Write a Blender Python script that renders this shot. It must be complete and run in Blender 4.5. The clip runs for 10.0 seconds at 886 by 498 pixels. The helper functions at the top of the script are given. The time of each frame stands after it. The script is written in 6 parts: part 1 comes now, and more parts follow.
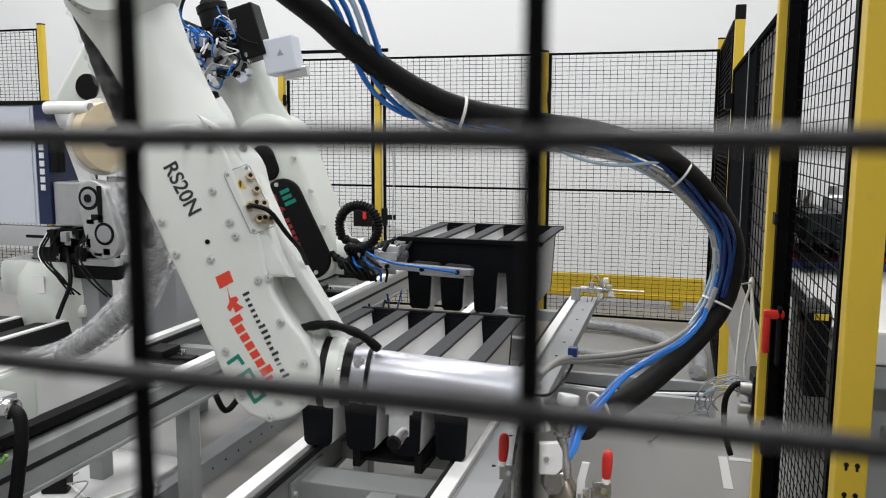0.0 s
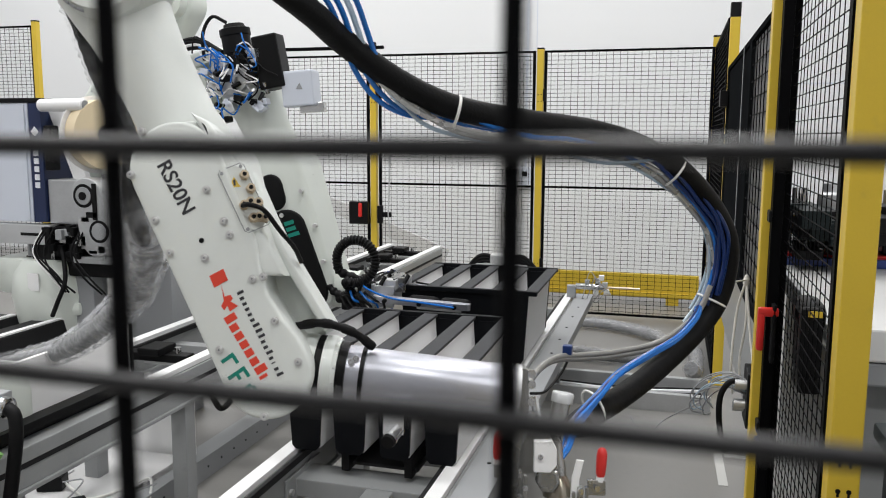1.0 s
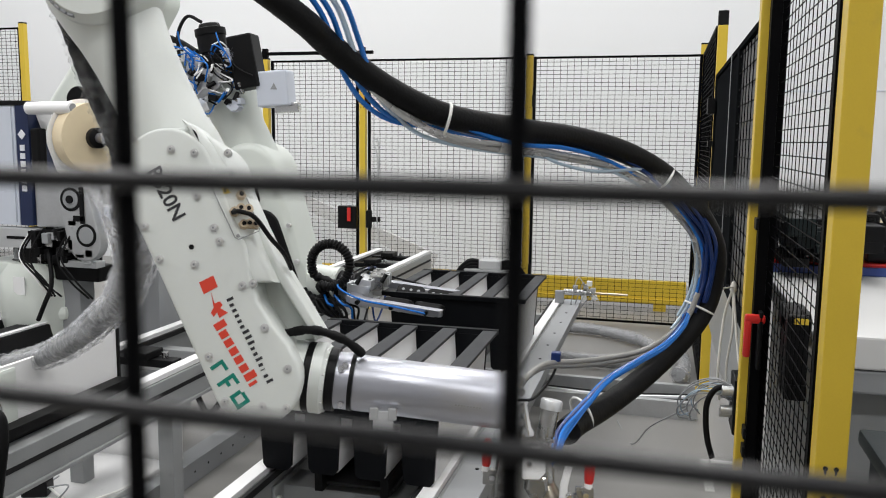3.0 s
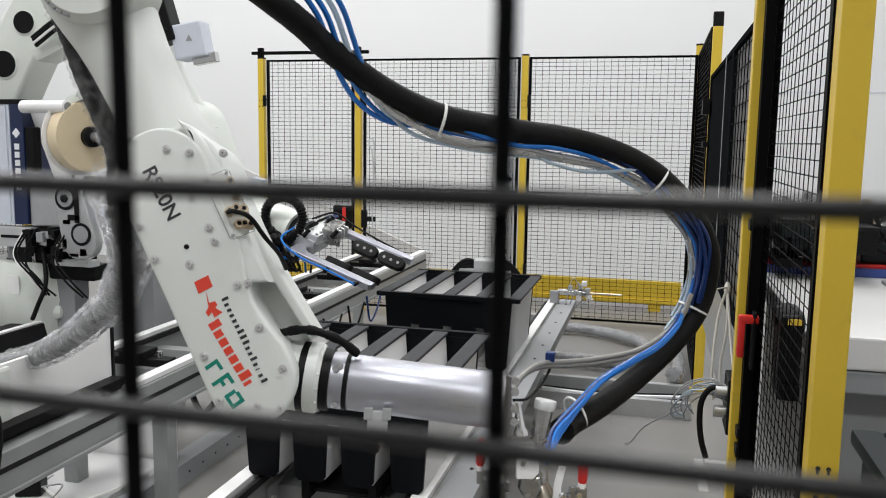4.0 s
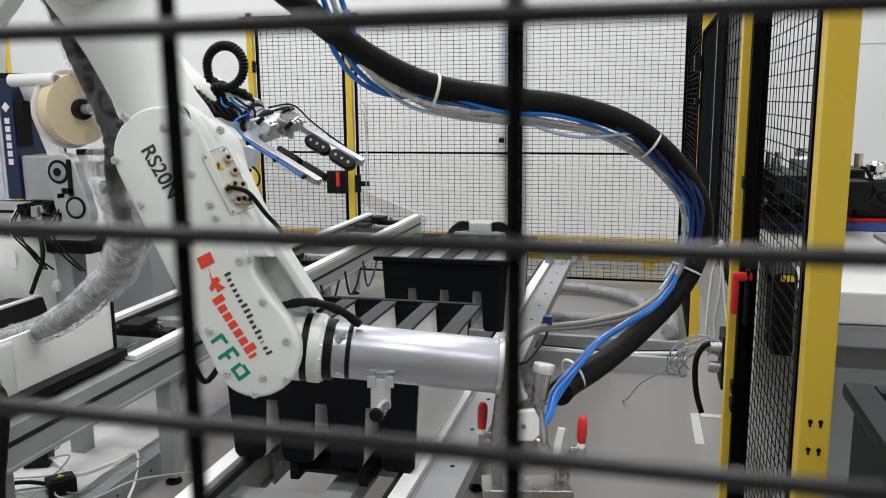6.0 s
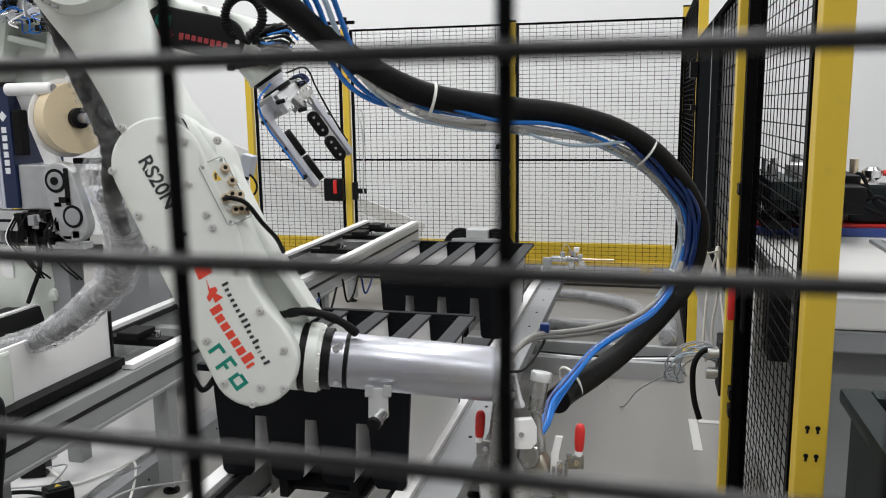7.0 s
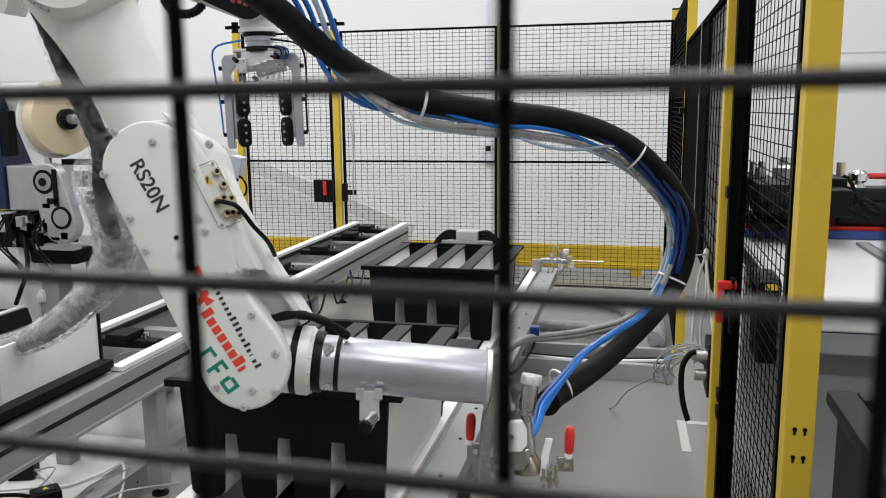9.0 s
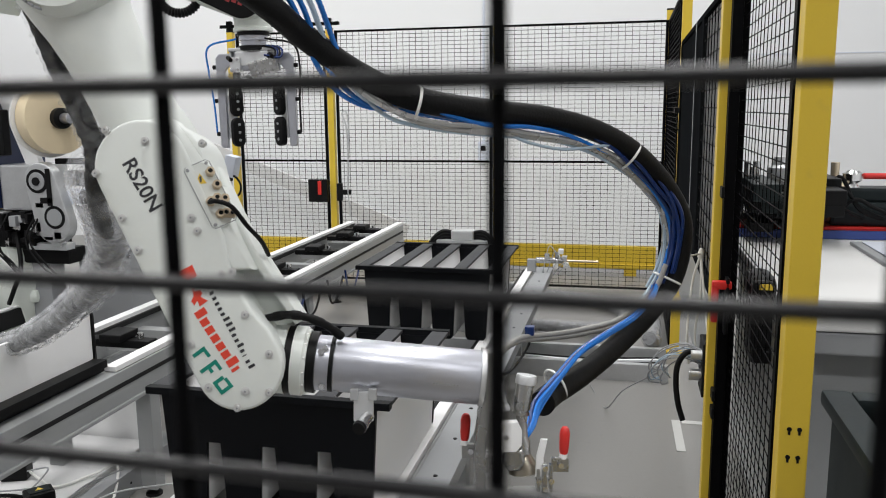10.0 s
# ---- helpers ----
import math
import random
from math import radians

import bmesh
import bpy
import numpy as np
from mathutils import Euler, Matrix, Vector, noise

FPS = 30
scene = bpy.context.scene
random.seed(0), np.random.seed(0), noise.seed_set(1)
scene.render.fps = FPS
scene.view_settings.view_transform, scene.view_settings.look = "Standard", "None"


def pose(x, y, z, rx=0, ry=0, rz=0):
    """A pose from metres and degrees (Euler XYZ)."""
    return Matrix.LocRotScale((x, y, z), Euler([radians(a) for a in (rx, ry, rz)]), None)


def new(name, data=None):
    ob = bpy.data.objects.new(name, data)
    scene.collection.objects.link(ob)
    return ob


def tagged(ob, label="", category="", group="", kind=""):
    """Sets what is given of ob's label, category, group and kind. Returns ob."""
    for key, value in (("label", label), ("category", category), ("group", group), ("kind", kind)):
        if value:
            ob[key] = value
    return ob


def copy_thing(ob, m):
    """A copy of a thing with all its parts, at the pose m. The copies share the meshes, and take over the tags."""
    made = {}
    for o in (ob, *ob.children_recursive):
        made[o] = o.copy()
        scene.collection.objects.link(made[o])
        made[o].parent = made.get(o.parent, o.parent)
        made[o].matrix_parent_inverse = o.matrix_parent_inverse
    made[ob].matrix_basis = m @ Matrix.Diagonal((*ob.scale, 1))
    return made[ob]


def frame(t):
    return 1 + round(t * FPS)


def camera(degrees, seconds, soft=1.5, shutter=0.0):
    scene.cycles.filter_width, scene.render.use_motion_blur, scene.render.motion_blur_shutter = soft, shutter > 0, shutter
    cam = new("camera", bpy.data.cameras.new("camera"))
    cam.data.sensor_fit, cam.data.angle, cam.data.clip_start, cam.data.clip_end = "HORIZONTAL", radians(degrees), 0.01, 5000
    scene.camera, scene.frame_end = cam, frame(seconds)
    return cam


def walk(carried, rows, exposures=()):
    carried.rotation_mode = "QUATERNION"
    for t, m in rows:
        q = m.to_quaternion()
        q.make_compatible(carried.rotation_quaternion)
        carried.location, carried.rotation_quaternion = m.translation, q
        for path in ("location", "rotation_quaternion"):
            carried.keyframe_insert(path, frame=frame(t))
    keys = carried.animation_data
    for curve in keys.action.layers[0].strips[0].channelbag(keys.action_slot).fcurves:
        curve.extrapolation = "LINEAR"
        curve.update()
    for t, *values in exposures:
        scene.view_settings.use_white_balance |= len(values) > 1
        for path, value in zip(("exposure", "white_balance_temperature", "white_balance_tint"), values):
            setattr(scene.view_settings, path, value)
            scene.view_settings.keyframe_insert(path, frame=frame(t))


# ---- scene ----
# ---- camera and its way ----
cam = camera(56.8, 10.0, soft=1.0)
cam.data.dof.use_dof = True
cam.data.dof.focus_distance = 2.2
cam.data.dof.aperture_fstop = 18.0
ROWS = [
    (0, 0.0651, -0.0876, 1.3599, 82.34, -0.28, 15.95),
    (0.5, 0.0669, -0.0887, 1.3614, 82.22, -0.14, 15.92),
    (1, 0.0670, -0.0873, 1.3613, 82.15, -0.28, 15.67),
    (1.5, 0.0647, -0.0873, 1.3620, 82.15, -0.38, 15.54),
    (2, 0.0644, -0.0878, 1.3628, 82.15, -0.60, 15.34),
    (2.5, 0.0654, -0.0891, 1.3633, 82.17, -0.63, 15.01),
    (2.7, 0.0654, -0.0896, 1.3641, 82.33, -0.58, 14.93),
    (3.8, 0.0675, -0.0933, 1.3663, 82.54, -0.90, 14.70),
    (4, 0.0674, -0.0934, 1.3663, 82.46, -0.82, 14.59),
    (4.5, 0.0670, -0.0938, 1.3692, 81.21, -0.20, 14.09),
    (5, 0.0625, -0.1002, 1.3753, 80.02, 0.24, 13.85),
    (5.5, 0.0656, -0.1041, 1.3781, 79.76, 0.63, 13.79),
    (5.7, 0.0667, -0.1061, 1.3785, 79.73, 0.54, 13.97),
    (6.8, 0.0681, -0.1094, 1.3807, 80.13, 0.75, 13.89),
    (7, 0.0686, -0.1100, 1.3821, 80.23, 0.80, 13.78),
    (7.5, 0.0688, -0.1110, 1.3828, 80.31, 0.89, 13.63),
    (8, 0.0674, -0.1118, 1.3840, 80.45, 0.64, 13.46),
    (8.5, 0.0685, -0.1136, 1.3858, 80.34, 0.80, 13.28),
    (9, 0.0680, -0.1149, 1.3861, 80.30, 0.61, 13.07),
    (9.5, 0.0669, -0.1166, 1.3871, 80.40, 0.40, 12.98),
    (10, 0.0677, -0.1113, 1.3855, 80.28, 0.54, 12.73),
]
walk(cam, [(t, pose(x, y, z, rx, ry, rz)) for t, x, y, z, rx, ry, rz in ROWS])

# ---- world and light ----
world = bpy.data.worlds.new("hall_air")
scene.world = world
world.use_nodes = True
world.node_tree.nodes["Background"].inputs[0].default_value = (0.8, 0.87, 1.0, 1)
world.node_tree.nodes["Background"].inputs[1].default_value = 0.25
scene.view_settings.exposure = 0.2


def ceiling_lamp(x, y, power, sx=1.5, sy=0.5, z=5.55):
    data = bpy.data.lights.new("ceiling_lamp", "AREA")
    data.shape, data.size, data.size_y, data.energy = "RECTANGLE", sx, sy, power
    data.color = (1.0, 0.994, 0.99)
    ob = new("ceiling_lamp", data)
    ob.location = (x, y, z)
    return ob


for lx in (-6.5, -3.2, 0.1, 3.4):
    for ly, power in ((-2.2, 50), (0.9, 58), (3.6, 58), (6.3, 58)):
        ceiling_lamp(lx, ly, power * (0.3 if lx > 3 and ly > 0 else 1.0))


# ---- materials ----
def mat(name, colour, rough=0.5, metal=0.0, vary=0.08, scale=6.0, fine=120.0, bump=0.05, coat=0.0, alpha=1.0, transmission=0.0, stretch=(1, 1, 1), spots=0.0, spec=0.5, dist=0.002):
    m = bpy.data.materials.new(name)
    m.use_nodes = True
    nt = m.node_tree
    bs = nt.nodes["Principled BSDF"]
    co = nt.nodes.new("ShaderNodeTexCoord")
    mp = nt.nodes.new("ShaderNodeMapping")
    mp.inputs["Scale"].default_value = stretch
    nt.links.new(co.outputs["Object"], mp.inputs["Vector"])
    big = nt.nodes.new("ShaderNodeTexNoise")
    big.inputs["Scale"].default_value, big.inputs["Detail"].default_value = scale, 4
    small = nt.nodes.new("ShaderNodeTexNoise")
    small.inputs["Scale"].default_value, small.inputs["Detail"].default_value = fine, 3
    nt.links.new(mp.outputs[0], big.inputs["Vector"])
    nt.links.new(mp.outputs[0], small.inputs["Vector"])
    mix = nt.nodes.new("ShaderNodeMix")
    mix.data_type = "RGBA"
    lo = [max(0.0, c * (1 - vary)) for c in colour]
    hi = [min(1.0, c * (1 + vary)) for c in colour]
    mix.inputs["A"].default_value, mix.inputs["B"].default_value = (*lo, 1), (*hi, 1)
    add = nt.nodes.new("ShaderNodeMath")
    add.operation = "MULTIPLY_ADD"
    add.inputs[1].default_value = 0.4
    nt.links.new(small.outputs["Fac"], add.inputs[0])
    sc = nt.nodes.new("ShaderNodeMath")
    sc.operation = "MULTIPLY"
    sc.inputs[1].default_value = 0.7
    nt.links.new(big.outputs["Fac"], sc.inputs[0])
    nt.links.new(sc.outputs[0], add.inputs[2])
    nt.links.new(add.outputs[0], mix.inputs["Factor"])
    last = mix.outputs["Result"]
    if spots:
        vor = nt.nodes.new("ShaderNodeTexNoise")
        vor.inputs["Scale"].default_value, vor.inputs["Detail"].default_value = 23.0, 6
        nt.links.new(mp.outputs[0], vor.inputs["Vector"])
        ramp = nt.nodes.new("ShaderNodeMapRange")
        ramp.inputs["From Min"].default_value, ramp.inputs["From Max"].default_value = 0.62, 0.75
        ramp.inputs["To Max"].default_value = spots
        nt.links.new(vor.outputs["Fac"], ramp.inputs["Value"])
        dirt = nt.nodes.new("ShaderNodeMix")
        dirt.data_type = "RGBA"
        dirt.inputs["B"].default_value = (0.12, 0.11, 0.1, 1)
        nt.links.new(ramp.outputs[0], dirt.inputs["Factor"])
        nt.links.new(last, dirt.inputs["A"])
        last = dirt.outputs["Result"]
    nt.links.new(last, bs.inputs["Base Color"])
    rr = nt.nodes.new("ShaderNodeMapRange")
    rr.inputs["To Min"].default_value, rr.inputs["To Max"].default_value = max(0.02, rough - 0.08), min(1.0, rough + 0.08)
    nt.links.new(big.outputs["Fac"], rr.inputs["Value"])
    nt.links.new(rr.outputs[0], bs.inputs["Roughness"])
    bs.inputs["Metallic"].default_value = metal
    bs.inputs["Coat Weight"].default_value = coat
    bs.inputs["Specular IOR Level"].default_value = spec
    bs.inputs["Alpha"].default_value = alpha
    bs.inputs["Transmission Weight"].default_value = transmission
    if bump:
        bp = nt.nodes.new("ShaderNodeBump")
        bp.inputs["Strength"].default_value, bp.inputs["Distance"].default_value = bump, dist
        nt.links.new(small.outputs["Fac"], bp.inputs["Height"])
        nt.links.new(bp.outputs[0], bs.inputs["Normal"])
    return m


WHITE_WALL = mat("white_wall_panel", (0.78, 0.79, 0.8), 0.55, vary=0.02, scale=0.8, fine=40, bump=0.03)
CEIL = mat("ceiling_white", (0.75, 0.76, 0.77), 0.7, vary=0.03)
FLOOR = mat("grey_epoxy_floor", (0.215, 0.21, 0.2), 0.38, vary=0.1, scale=1.6, fine=60, bump=0.04, spots=0.12)
YELLOW = mat("yellow_powder_coat", (0.67, 0.47, 0.04), 0.42, vary=0.06, fine=300, bump=0.08, spots=0.1)
BLACK_COAT = mat("black_powder_coat", (0.0025, 0.0025, 0.003), 0.55, vary=0.2, fine=300, bump=0.08, spec=0.05)
WIRE_BLACK = mat("glossy_black_wire_coat", (0.004, 0.004, 0.005), 0.3, vary=0.2, fine=300, bump=0.04, spec=0.38)
ROBOT = mat("robot_white_paint", (0.74, 0.77, 0.74), 0.4, vary=0.03, scale=4, fine=200, bump=0.03, coat=0.12, spots=0.03)
ROBOT_FAR = mat("robot_green_white_paint", (0.7, 0.74, 0.69), 0.3, vary=0.04, scale=4, fine=200, bump=0.02, coat=0.2, spots=0.04)
ALU = mat("brushed_aluminium", (0.5, 0.51, 0.56), 0.36, 0.9, vary=0.1, scale=14, fine=90, bump=0.06, stretch=(1, 1, 12), spots=0.05)
ALU_MATT = mat("anodised_aluminium", (0.66, 0.67, 0.68), 0.42, 0.7, vary=0.05, fine=160, bump=0.03)
STEEL = mat("polished_steel", (0.62, 0.62, 0.62), 0.2, 1.0, vary=0.08, fine=80, bump=0.04)
GALV = mat("galvanised_steel", (0.55, 0.56, 0.57), 0.45, 0.8, vary=0.15, scale=20, fine=90, bump=0.05)
BLACK = mat("black_plastic", (0.006, 0.006, 0.0065), 0.45, vary=0.25, fine=200, bump=0.05, spec=0.15)
CRATE_BLACK = mat("black_crate_board", (0.004, 0.0045, 0.0058), 0.5, vary=0.3, scale=8, fine=160, bump=0.08, spec=0.1)
CRATE_BAR = mat("dark_grey_crate_bar", (0.042, 0.043, 0.047), 0.6, vary=0.2, scale=14, fine=200, bump=0.1, spec=0.2)
CRATE_WHITE = mat("white_crate_sheet", (0.86, 0.86, 0.86), 0.5, vary=0.03, fine=80, bump=0.02)
FRAME_GREY = mat("light_grey_frame_paint", (0.31, 0.32, 0.322), 0.4, vary=0.1, scale=5, fine=200, bump=0.04, spots=0.12)
STRIP_WHITE = mat("white_wear_strip", (0.85, 0.85, 0.85), 0.4, vary=0.03, fine=120, bump=0.02)
BELT = mat("black_belt", (0.02, 0.02, 0.021), 0.6, vary=0.2, fine=260, bump=0.1, spec=0.15)
HOSE = mat("black_rubber_hose", (0.005, 0.005, 0.0055), 0.55, vary=0.4, scale=10, fine=260, bump=0.3, spec=0.16)
BLUE = mat("blue_air_tube", (0.014, 0.16, 0.56), 0.22, vary=0.15, fine=100, bump=0.0)
DARK_BLUE = mat("dark_blue_air_tube", (0.005, 0.026, 0.13), 0.28, vary=0.15, fine=100, bump=0.0)
SILVER_TUBE = mat("grey_metal_hose", (0.5, 0.5, 0.49), 0.27, 0.65, vary=0.2, scale=30, fine=260, bump=0.2)
CLEAR_TUBE = mat("clear_blue_tube", (0.55, 0.68, 0.8), 0.2, vary=0.05, bump=0.0, transmission=0.35)
BRAID = mat("grey_braided_sleeve", (0.27, 0.265, 0.25), 0.45, 0.2, vary=0.3, scale=30, fine=300, bump=0.4)
TIE = mat("white_nylon_tie", (0.8, 0.8, 0.77), 0.4, vary=0.04, bump=0.0)
RED = mat("red_vinyl_grip", (0.62, 0.025, 0.02), 0.35, vary=0.06, bump=0.02)
RED_INK = mat("red_print", (0.75, 0.06, 0.03), 0.5, vary=0.03, bump=0.0)
RED_DULL = mat("dull_red_print", (0.24, 0.018, 0.02), 0.5, vary=0.1, bump=0.0)
GREEN_INK = mat("green_print", (0.0, 0.22, 0.16), 0.5, vary=0.03, bump=0.0)
DARK_INK = mat("dark_print", (0.03, 0.03, 0.035), 0.5, vary=0.05, bump=0.0)
WHITE_INK = mat("white_print", (0.8, 0.82, 0.85), 0.5, vary=0.03, bump=0.0)
BRASS = mat("brass_fitting", (0.62, 0.52, 0.38), 0.3, 0.85, vary=0.1, bump=0.03)
BOLT = mat("bolt_steel", (0.68, 0.68, 0.67), 0.35, 0.7, vary=0.1, bump=0.03)
TOOL_STEEL = mat("dark_machined_steel", (0.36, 0.36, 0.35), 0.28, 0.95, vary=0.15, scale=30, fine=120, bump=0.05)
NAVY = mat("navy_stripe", (0.012, 0.022, 0.07), 0.35, vary=0.1, bump=0.02)
PRINTER = mat("pale_grey_printer_housing", (0.62, 0.66, 0.74), 0.35, vary=0.03, bump=0.03)
REEL = mat("tan_label_reel", (0.74, 0.62, 0.42), 0.4, vary=0.08, scale=3, fine=30, bump=0.03)


def film_material():
    """Thin clear film: mostly see-through, crinkle highlights painted in as whiter noise streaks."""
    m = bpy.data.materials.new("clear_plastic_wrap")
    m.use_nodes = True
    nt = m.node_tree
    bs, out = nt.nodes["Principled BSDF"], nt.nodes["Material Output"]
    bs.inputs["Base Color"].default_value = (0.8, 0.81, 0.84, 1)
    bs.inputs["Roughness"].default_value = 0.16
    co = nt.nodes.new("ShaderNodeTexCoord")
    big = nt.nodes.new("ShaderNodeTexNoise")
    big.inputs["Scale"].default_value, big.inputs["Detail"].default_value, big.inputs["Distortion"].default_value = 21, 4, 2.2
    nt.links.new(co.outputs["Object"], big.inputs["Vector"])
    rng = nt.nodes.new("ShaderNodeMapRange")
    rng.inputs["From Min"].default_value, rng.inputs["From Max"].default_value = 0.42, 0.68
    rng.inputs["To Min"].default_value, rng.inputs["To Max"].default_value = 0.03, 0.28
    nt.links.new(big.outputs["Fac"], rng.inputs["Value"])
    bp = nt.nodes.new("ShaderNodeBump")
    bp.inputs["Strength"].default_value, bp.inputs["Distance"].default_value = 1.0, 0.012
    nt.links.new(big.outputs["Fac"], bp.inputs["Height"])
    nt.links.new(bp.outputs[0], bs.inputs["Normal"])
    clear = nt.nodes.new("ShaderNodeBsdfTransparent")
    mix = nt.nodes.new("ShaderNodeMixShader")
    nt.links.new(rng.outputs[0], mix.inputs[0])
    nt.links.new(clear.outputs[0], mix.inputs[1])
    nt.links.new(bs.outputs[0], mix.inputs[2])
    nt.links.new(mix.outputs[0], out.inputs["Surface"])
    return m


FILM = film_material()
FILM_GREY = mat("wrapped_grey_hose", (0.18, 0.184, 0.19), 0.3, vary=0.7, scale=26, fine=60, bump=0.9, coat=0.3, dist=0.008)
GREY_PAINT = mat("mid_grey_paint", (0.3, 0.31, 0.32), 0.45, vary=0.06, bump=0.03)
GREEN_BLACK = mat("dark_green_black_plastic", (0.012, 0.018, 0.019), 0.45, vary=0.15, fine=200, bump=0.1, spec=0.2)
TAPE = mat("grey_white_floor_tape", (0.5, 0.5, 0.48), 0.6, vary=0.08, scale=20, bump=0.05, spots=0.2)
STICKER = mat("yellow_warning_sticker", (0.75, 0.52, 0.05), 0.5, vary=0.03, bump=0.0)
ROPE = mat("white_cord", (0.7, 0.68, 0.62), 0.7, vary=0.1, fine=300, bump=0.2)


# ---- building helpers ----
def part(name, bm, material, parent=None, label="", smooth=False):
    me = bpy.data.meshes.new(name)
    bm.normal_update()
    bm.to_mesh(me)
    bm.free()
    me.materials.append(material)
    if smooth:
        me.polygons.foreach_set("use_smooth", [True] * len(me.polygons))
        me.set_sharp_from_angle(angle=radians(38))
    ob = new(name, me)
    if parent:
        ob.parent = parent
    if label:
        ob["label"] = label
    return ob


def raw(name, verts, faces, material, parent=None, label="", kind=""):
    me = bpy.data.meshes.new(name)
    me.from_pydata(verts, [], faces)
    me.materials.append(material)
    ob = new(name, me)
    if parent:
        ob.parent = parent
    return tagged(ob, label, kind=kind)


def thing(name, label, category, m=None, group="", kind=""):
    ob = new(name)
    ob.empty_display_size = 0.05
    if m is not None:
        ob.matrix_basis = m
    return tagged(ob, label, category, group, kind)


def box(bm, x0, x1, y0, y1, z0, z1, bevel=0.0, m=None):
    r = bmesh.ops.create_cube(bm, size=1)
    vs = r["verts"]
    bmesh.ops.scale(bm, vec=(x1 - x0, y1 - y0, z1 - z0), verts=vs)
    bmesh.ops.translate(bm, vec=((x0 + x1) / 2, (y0 + y1) / 2, (z0 + z1) / 2), verts=vs)
    if bevel:
        es = list({e for v in vs for e in v.link_edges})
        r = bmesh.ops.bevel(bm, geom=es, offset=bevel, segments=2, affect="EDGES", profile=0.6)
        vs = list({v for f in r["faces"] for v in f.verts} | {v for v in vs if v.is_valid})
    if m is not None:
        bmesh.ops.transform(bm, matrix=m, verts=vs)
    return bm


def cyl(bm, p, q, r, r2=None, seg=24, caps=True):
    p, q = Vector(p), Vector(q)
    d = q - p
    m = Matrix.Translation((p + q) / 2) @ d.to_track_quat("Z", "Y").to_matrix().to_4x4()
    bmesh.ops.create_cone(bm, cap_ends=caps, segments=seg, radius1=r, radius2=r if r2 is None else r2, depth=d.length, matrix=m)
    return bm


def lathe(bm, profile, p, q, seg=32):
    """Turn a profile of (distance along the axis, radius) about the axis from p towards q."""
    p, q = Vector(p), Vector(q)
    m = Matrix.Translation(p) @ (q - p).to_track_quat("Z", "Y").to_matrix().to_4x4()
    rings = []
    for h, r in profile:
        rings.append([bm.verts.new(m @ Vector((r * math.cos(2 * math.pi * i / seg), r * math.sin(2 * math.pi * i / seg), h))) for i in range(seg)])
    for a, b in zip(rings, rings[1:]):
        for i in range(seg):
            j = (i + 1) % seg
            bm.faces.new((a[i], a[j], b[j], b[i]))
    bm.faces.new(list(reversed(rings[0])))
    bm.faces.new(rings[-1])
    return bm


def prism(bm, outline, z0, z1, bevel=0.0):
    """Extrude a flat outline of (x, y) from z0 to z1."""
    lo = [bm.verts.new((x, y, z0)) for x, y in outline]
    hi = [bm.verts.new((x, y, z1)) for x, y in outline]
    n = len(outline)
    faces = [bm.faces.new(hi), bm.faces.new(list(reversed(lo)))]
    for i in range(n):
        j = (i + 1) % n
        faces.append(bm.faces.new((lo[i], lo[j], hi[j], hi[i])))
    bmesh.ops.recalc_face_normals(bm, faces=faces)
    if bevel:
        es = list(faces[0].edges)
        bmesh.ops.bevel(bm, geom=es, offset=bevel, segments=3, affect="EDGES", profile=0.5)
    return bm


def slot(cx0, cy0, r0, cx1, cy1, r1, n=14):
    """The outline of a bar with two round ends of their own radius."""
    a = math.atan2(cy1 - cy0, cx1 - cx0)
    d = math.hypot(cx1 - cx0, cy1 - cy0)
    k = math.asin((r0 - r1) / d)
    pts = []
    for i in range(n + 1):
        w = a + math.pi / 2 - k + (math.pi + 2 * k) * i / n
        pts.append((cx0 + r0 * math.cos(w), cy0 + r0 * math.sin(w)))
    for i in range(n + 1):
        w = a - math.pi / 2 + k + (math.pi - 2 * k) * i / n
        pts.append((cx1 + r1 * math.cos(w), cy1 + r1 * math.sin(w)))
    return pts


def spline(points, steps=8):
    """A smooth line through points."""
    ps = [Vector(p) for p in points]
    ps = [2 * ps[0] - ps[1]] + ps + [2 * ps[-1] - ps[-2]]
    out = []
    for i in range(1, len(ps) - 2):
        a, b, c, d = ps[i - 1:i + 3]
        for k in range(steps):
            t = k / steps
            out.append(0.5 * (2 * b + (c - a) * t + (2 * a - 5 * b + 4 * c - d) * t * t + (3 * b - a - 3 * c + d) * t ** 3))
    out.append(ps[-2])
    return out


def sweep(bm, line, r, seg=10, rib=0.0, pitch=1, wobble=0.0, grow=0.0):
    """A tube along a line; rib and pitch make every few rings stand out; wobble makes it uneven; grow widens it towards its end."""
    line = [Vector(p) for p in line]
    up = Vector((0.13, 0.31, 0.94))
    rings = []
    for i, p in enumerate(line):
        t = (line[min(i + 1, len(line) - 1)] - line[max(i - 1, 0)]).normalized()
        s = t.cross(up).normalized()
        up = s.cross(t).normalized()
        ring = []
        for k in range(seg):
            w = 2 * math.pi * k / seg
            rr = r * (1 + grow * i / len(line)) + (rib if (i // max(1, pitch)) % 2 else 0.0)
            if wobble:
                rr *= 1 + wobble * (noise.noise(p * 40 + Vector((k * 0.9, i * 0.37, 0))) + 0.5 * math.sin(i * 1.9 + k * 0.4))
            ring.append(bm.verts.new(p + s * (rr * math.cos(w)) + up * (rr * math.sin(w))))
        rings.append(ring)
    for a, b in zip(rings, rings[1:]):
        for k in range(seg):
            j = (k + 1) % seg
            bm.faces.new((a[k], b[k], b[j], a[j]))
    bm.faces.new(rings[0])
    bm.faces.new(list(reversed(rings[-1])))
    return bm


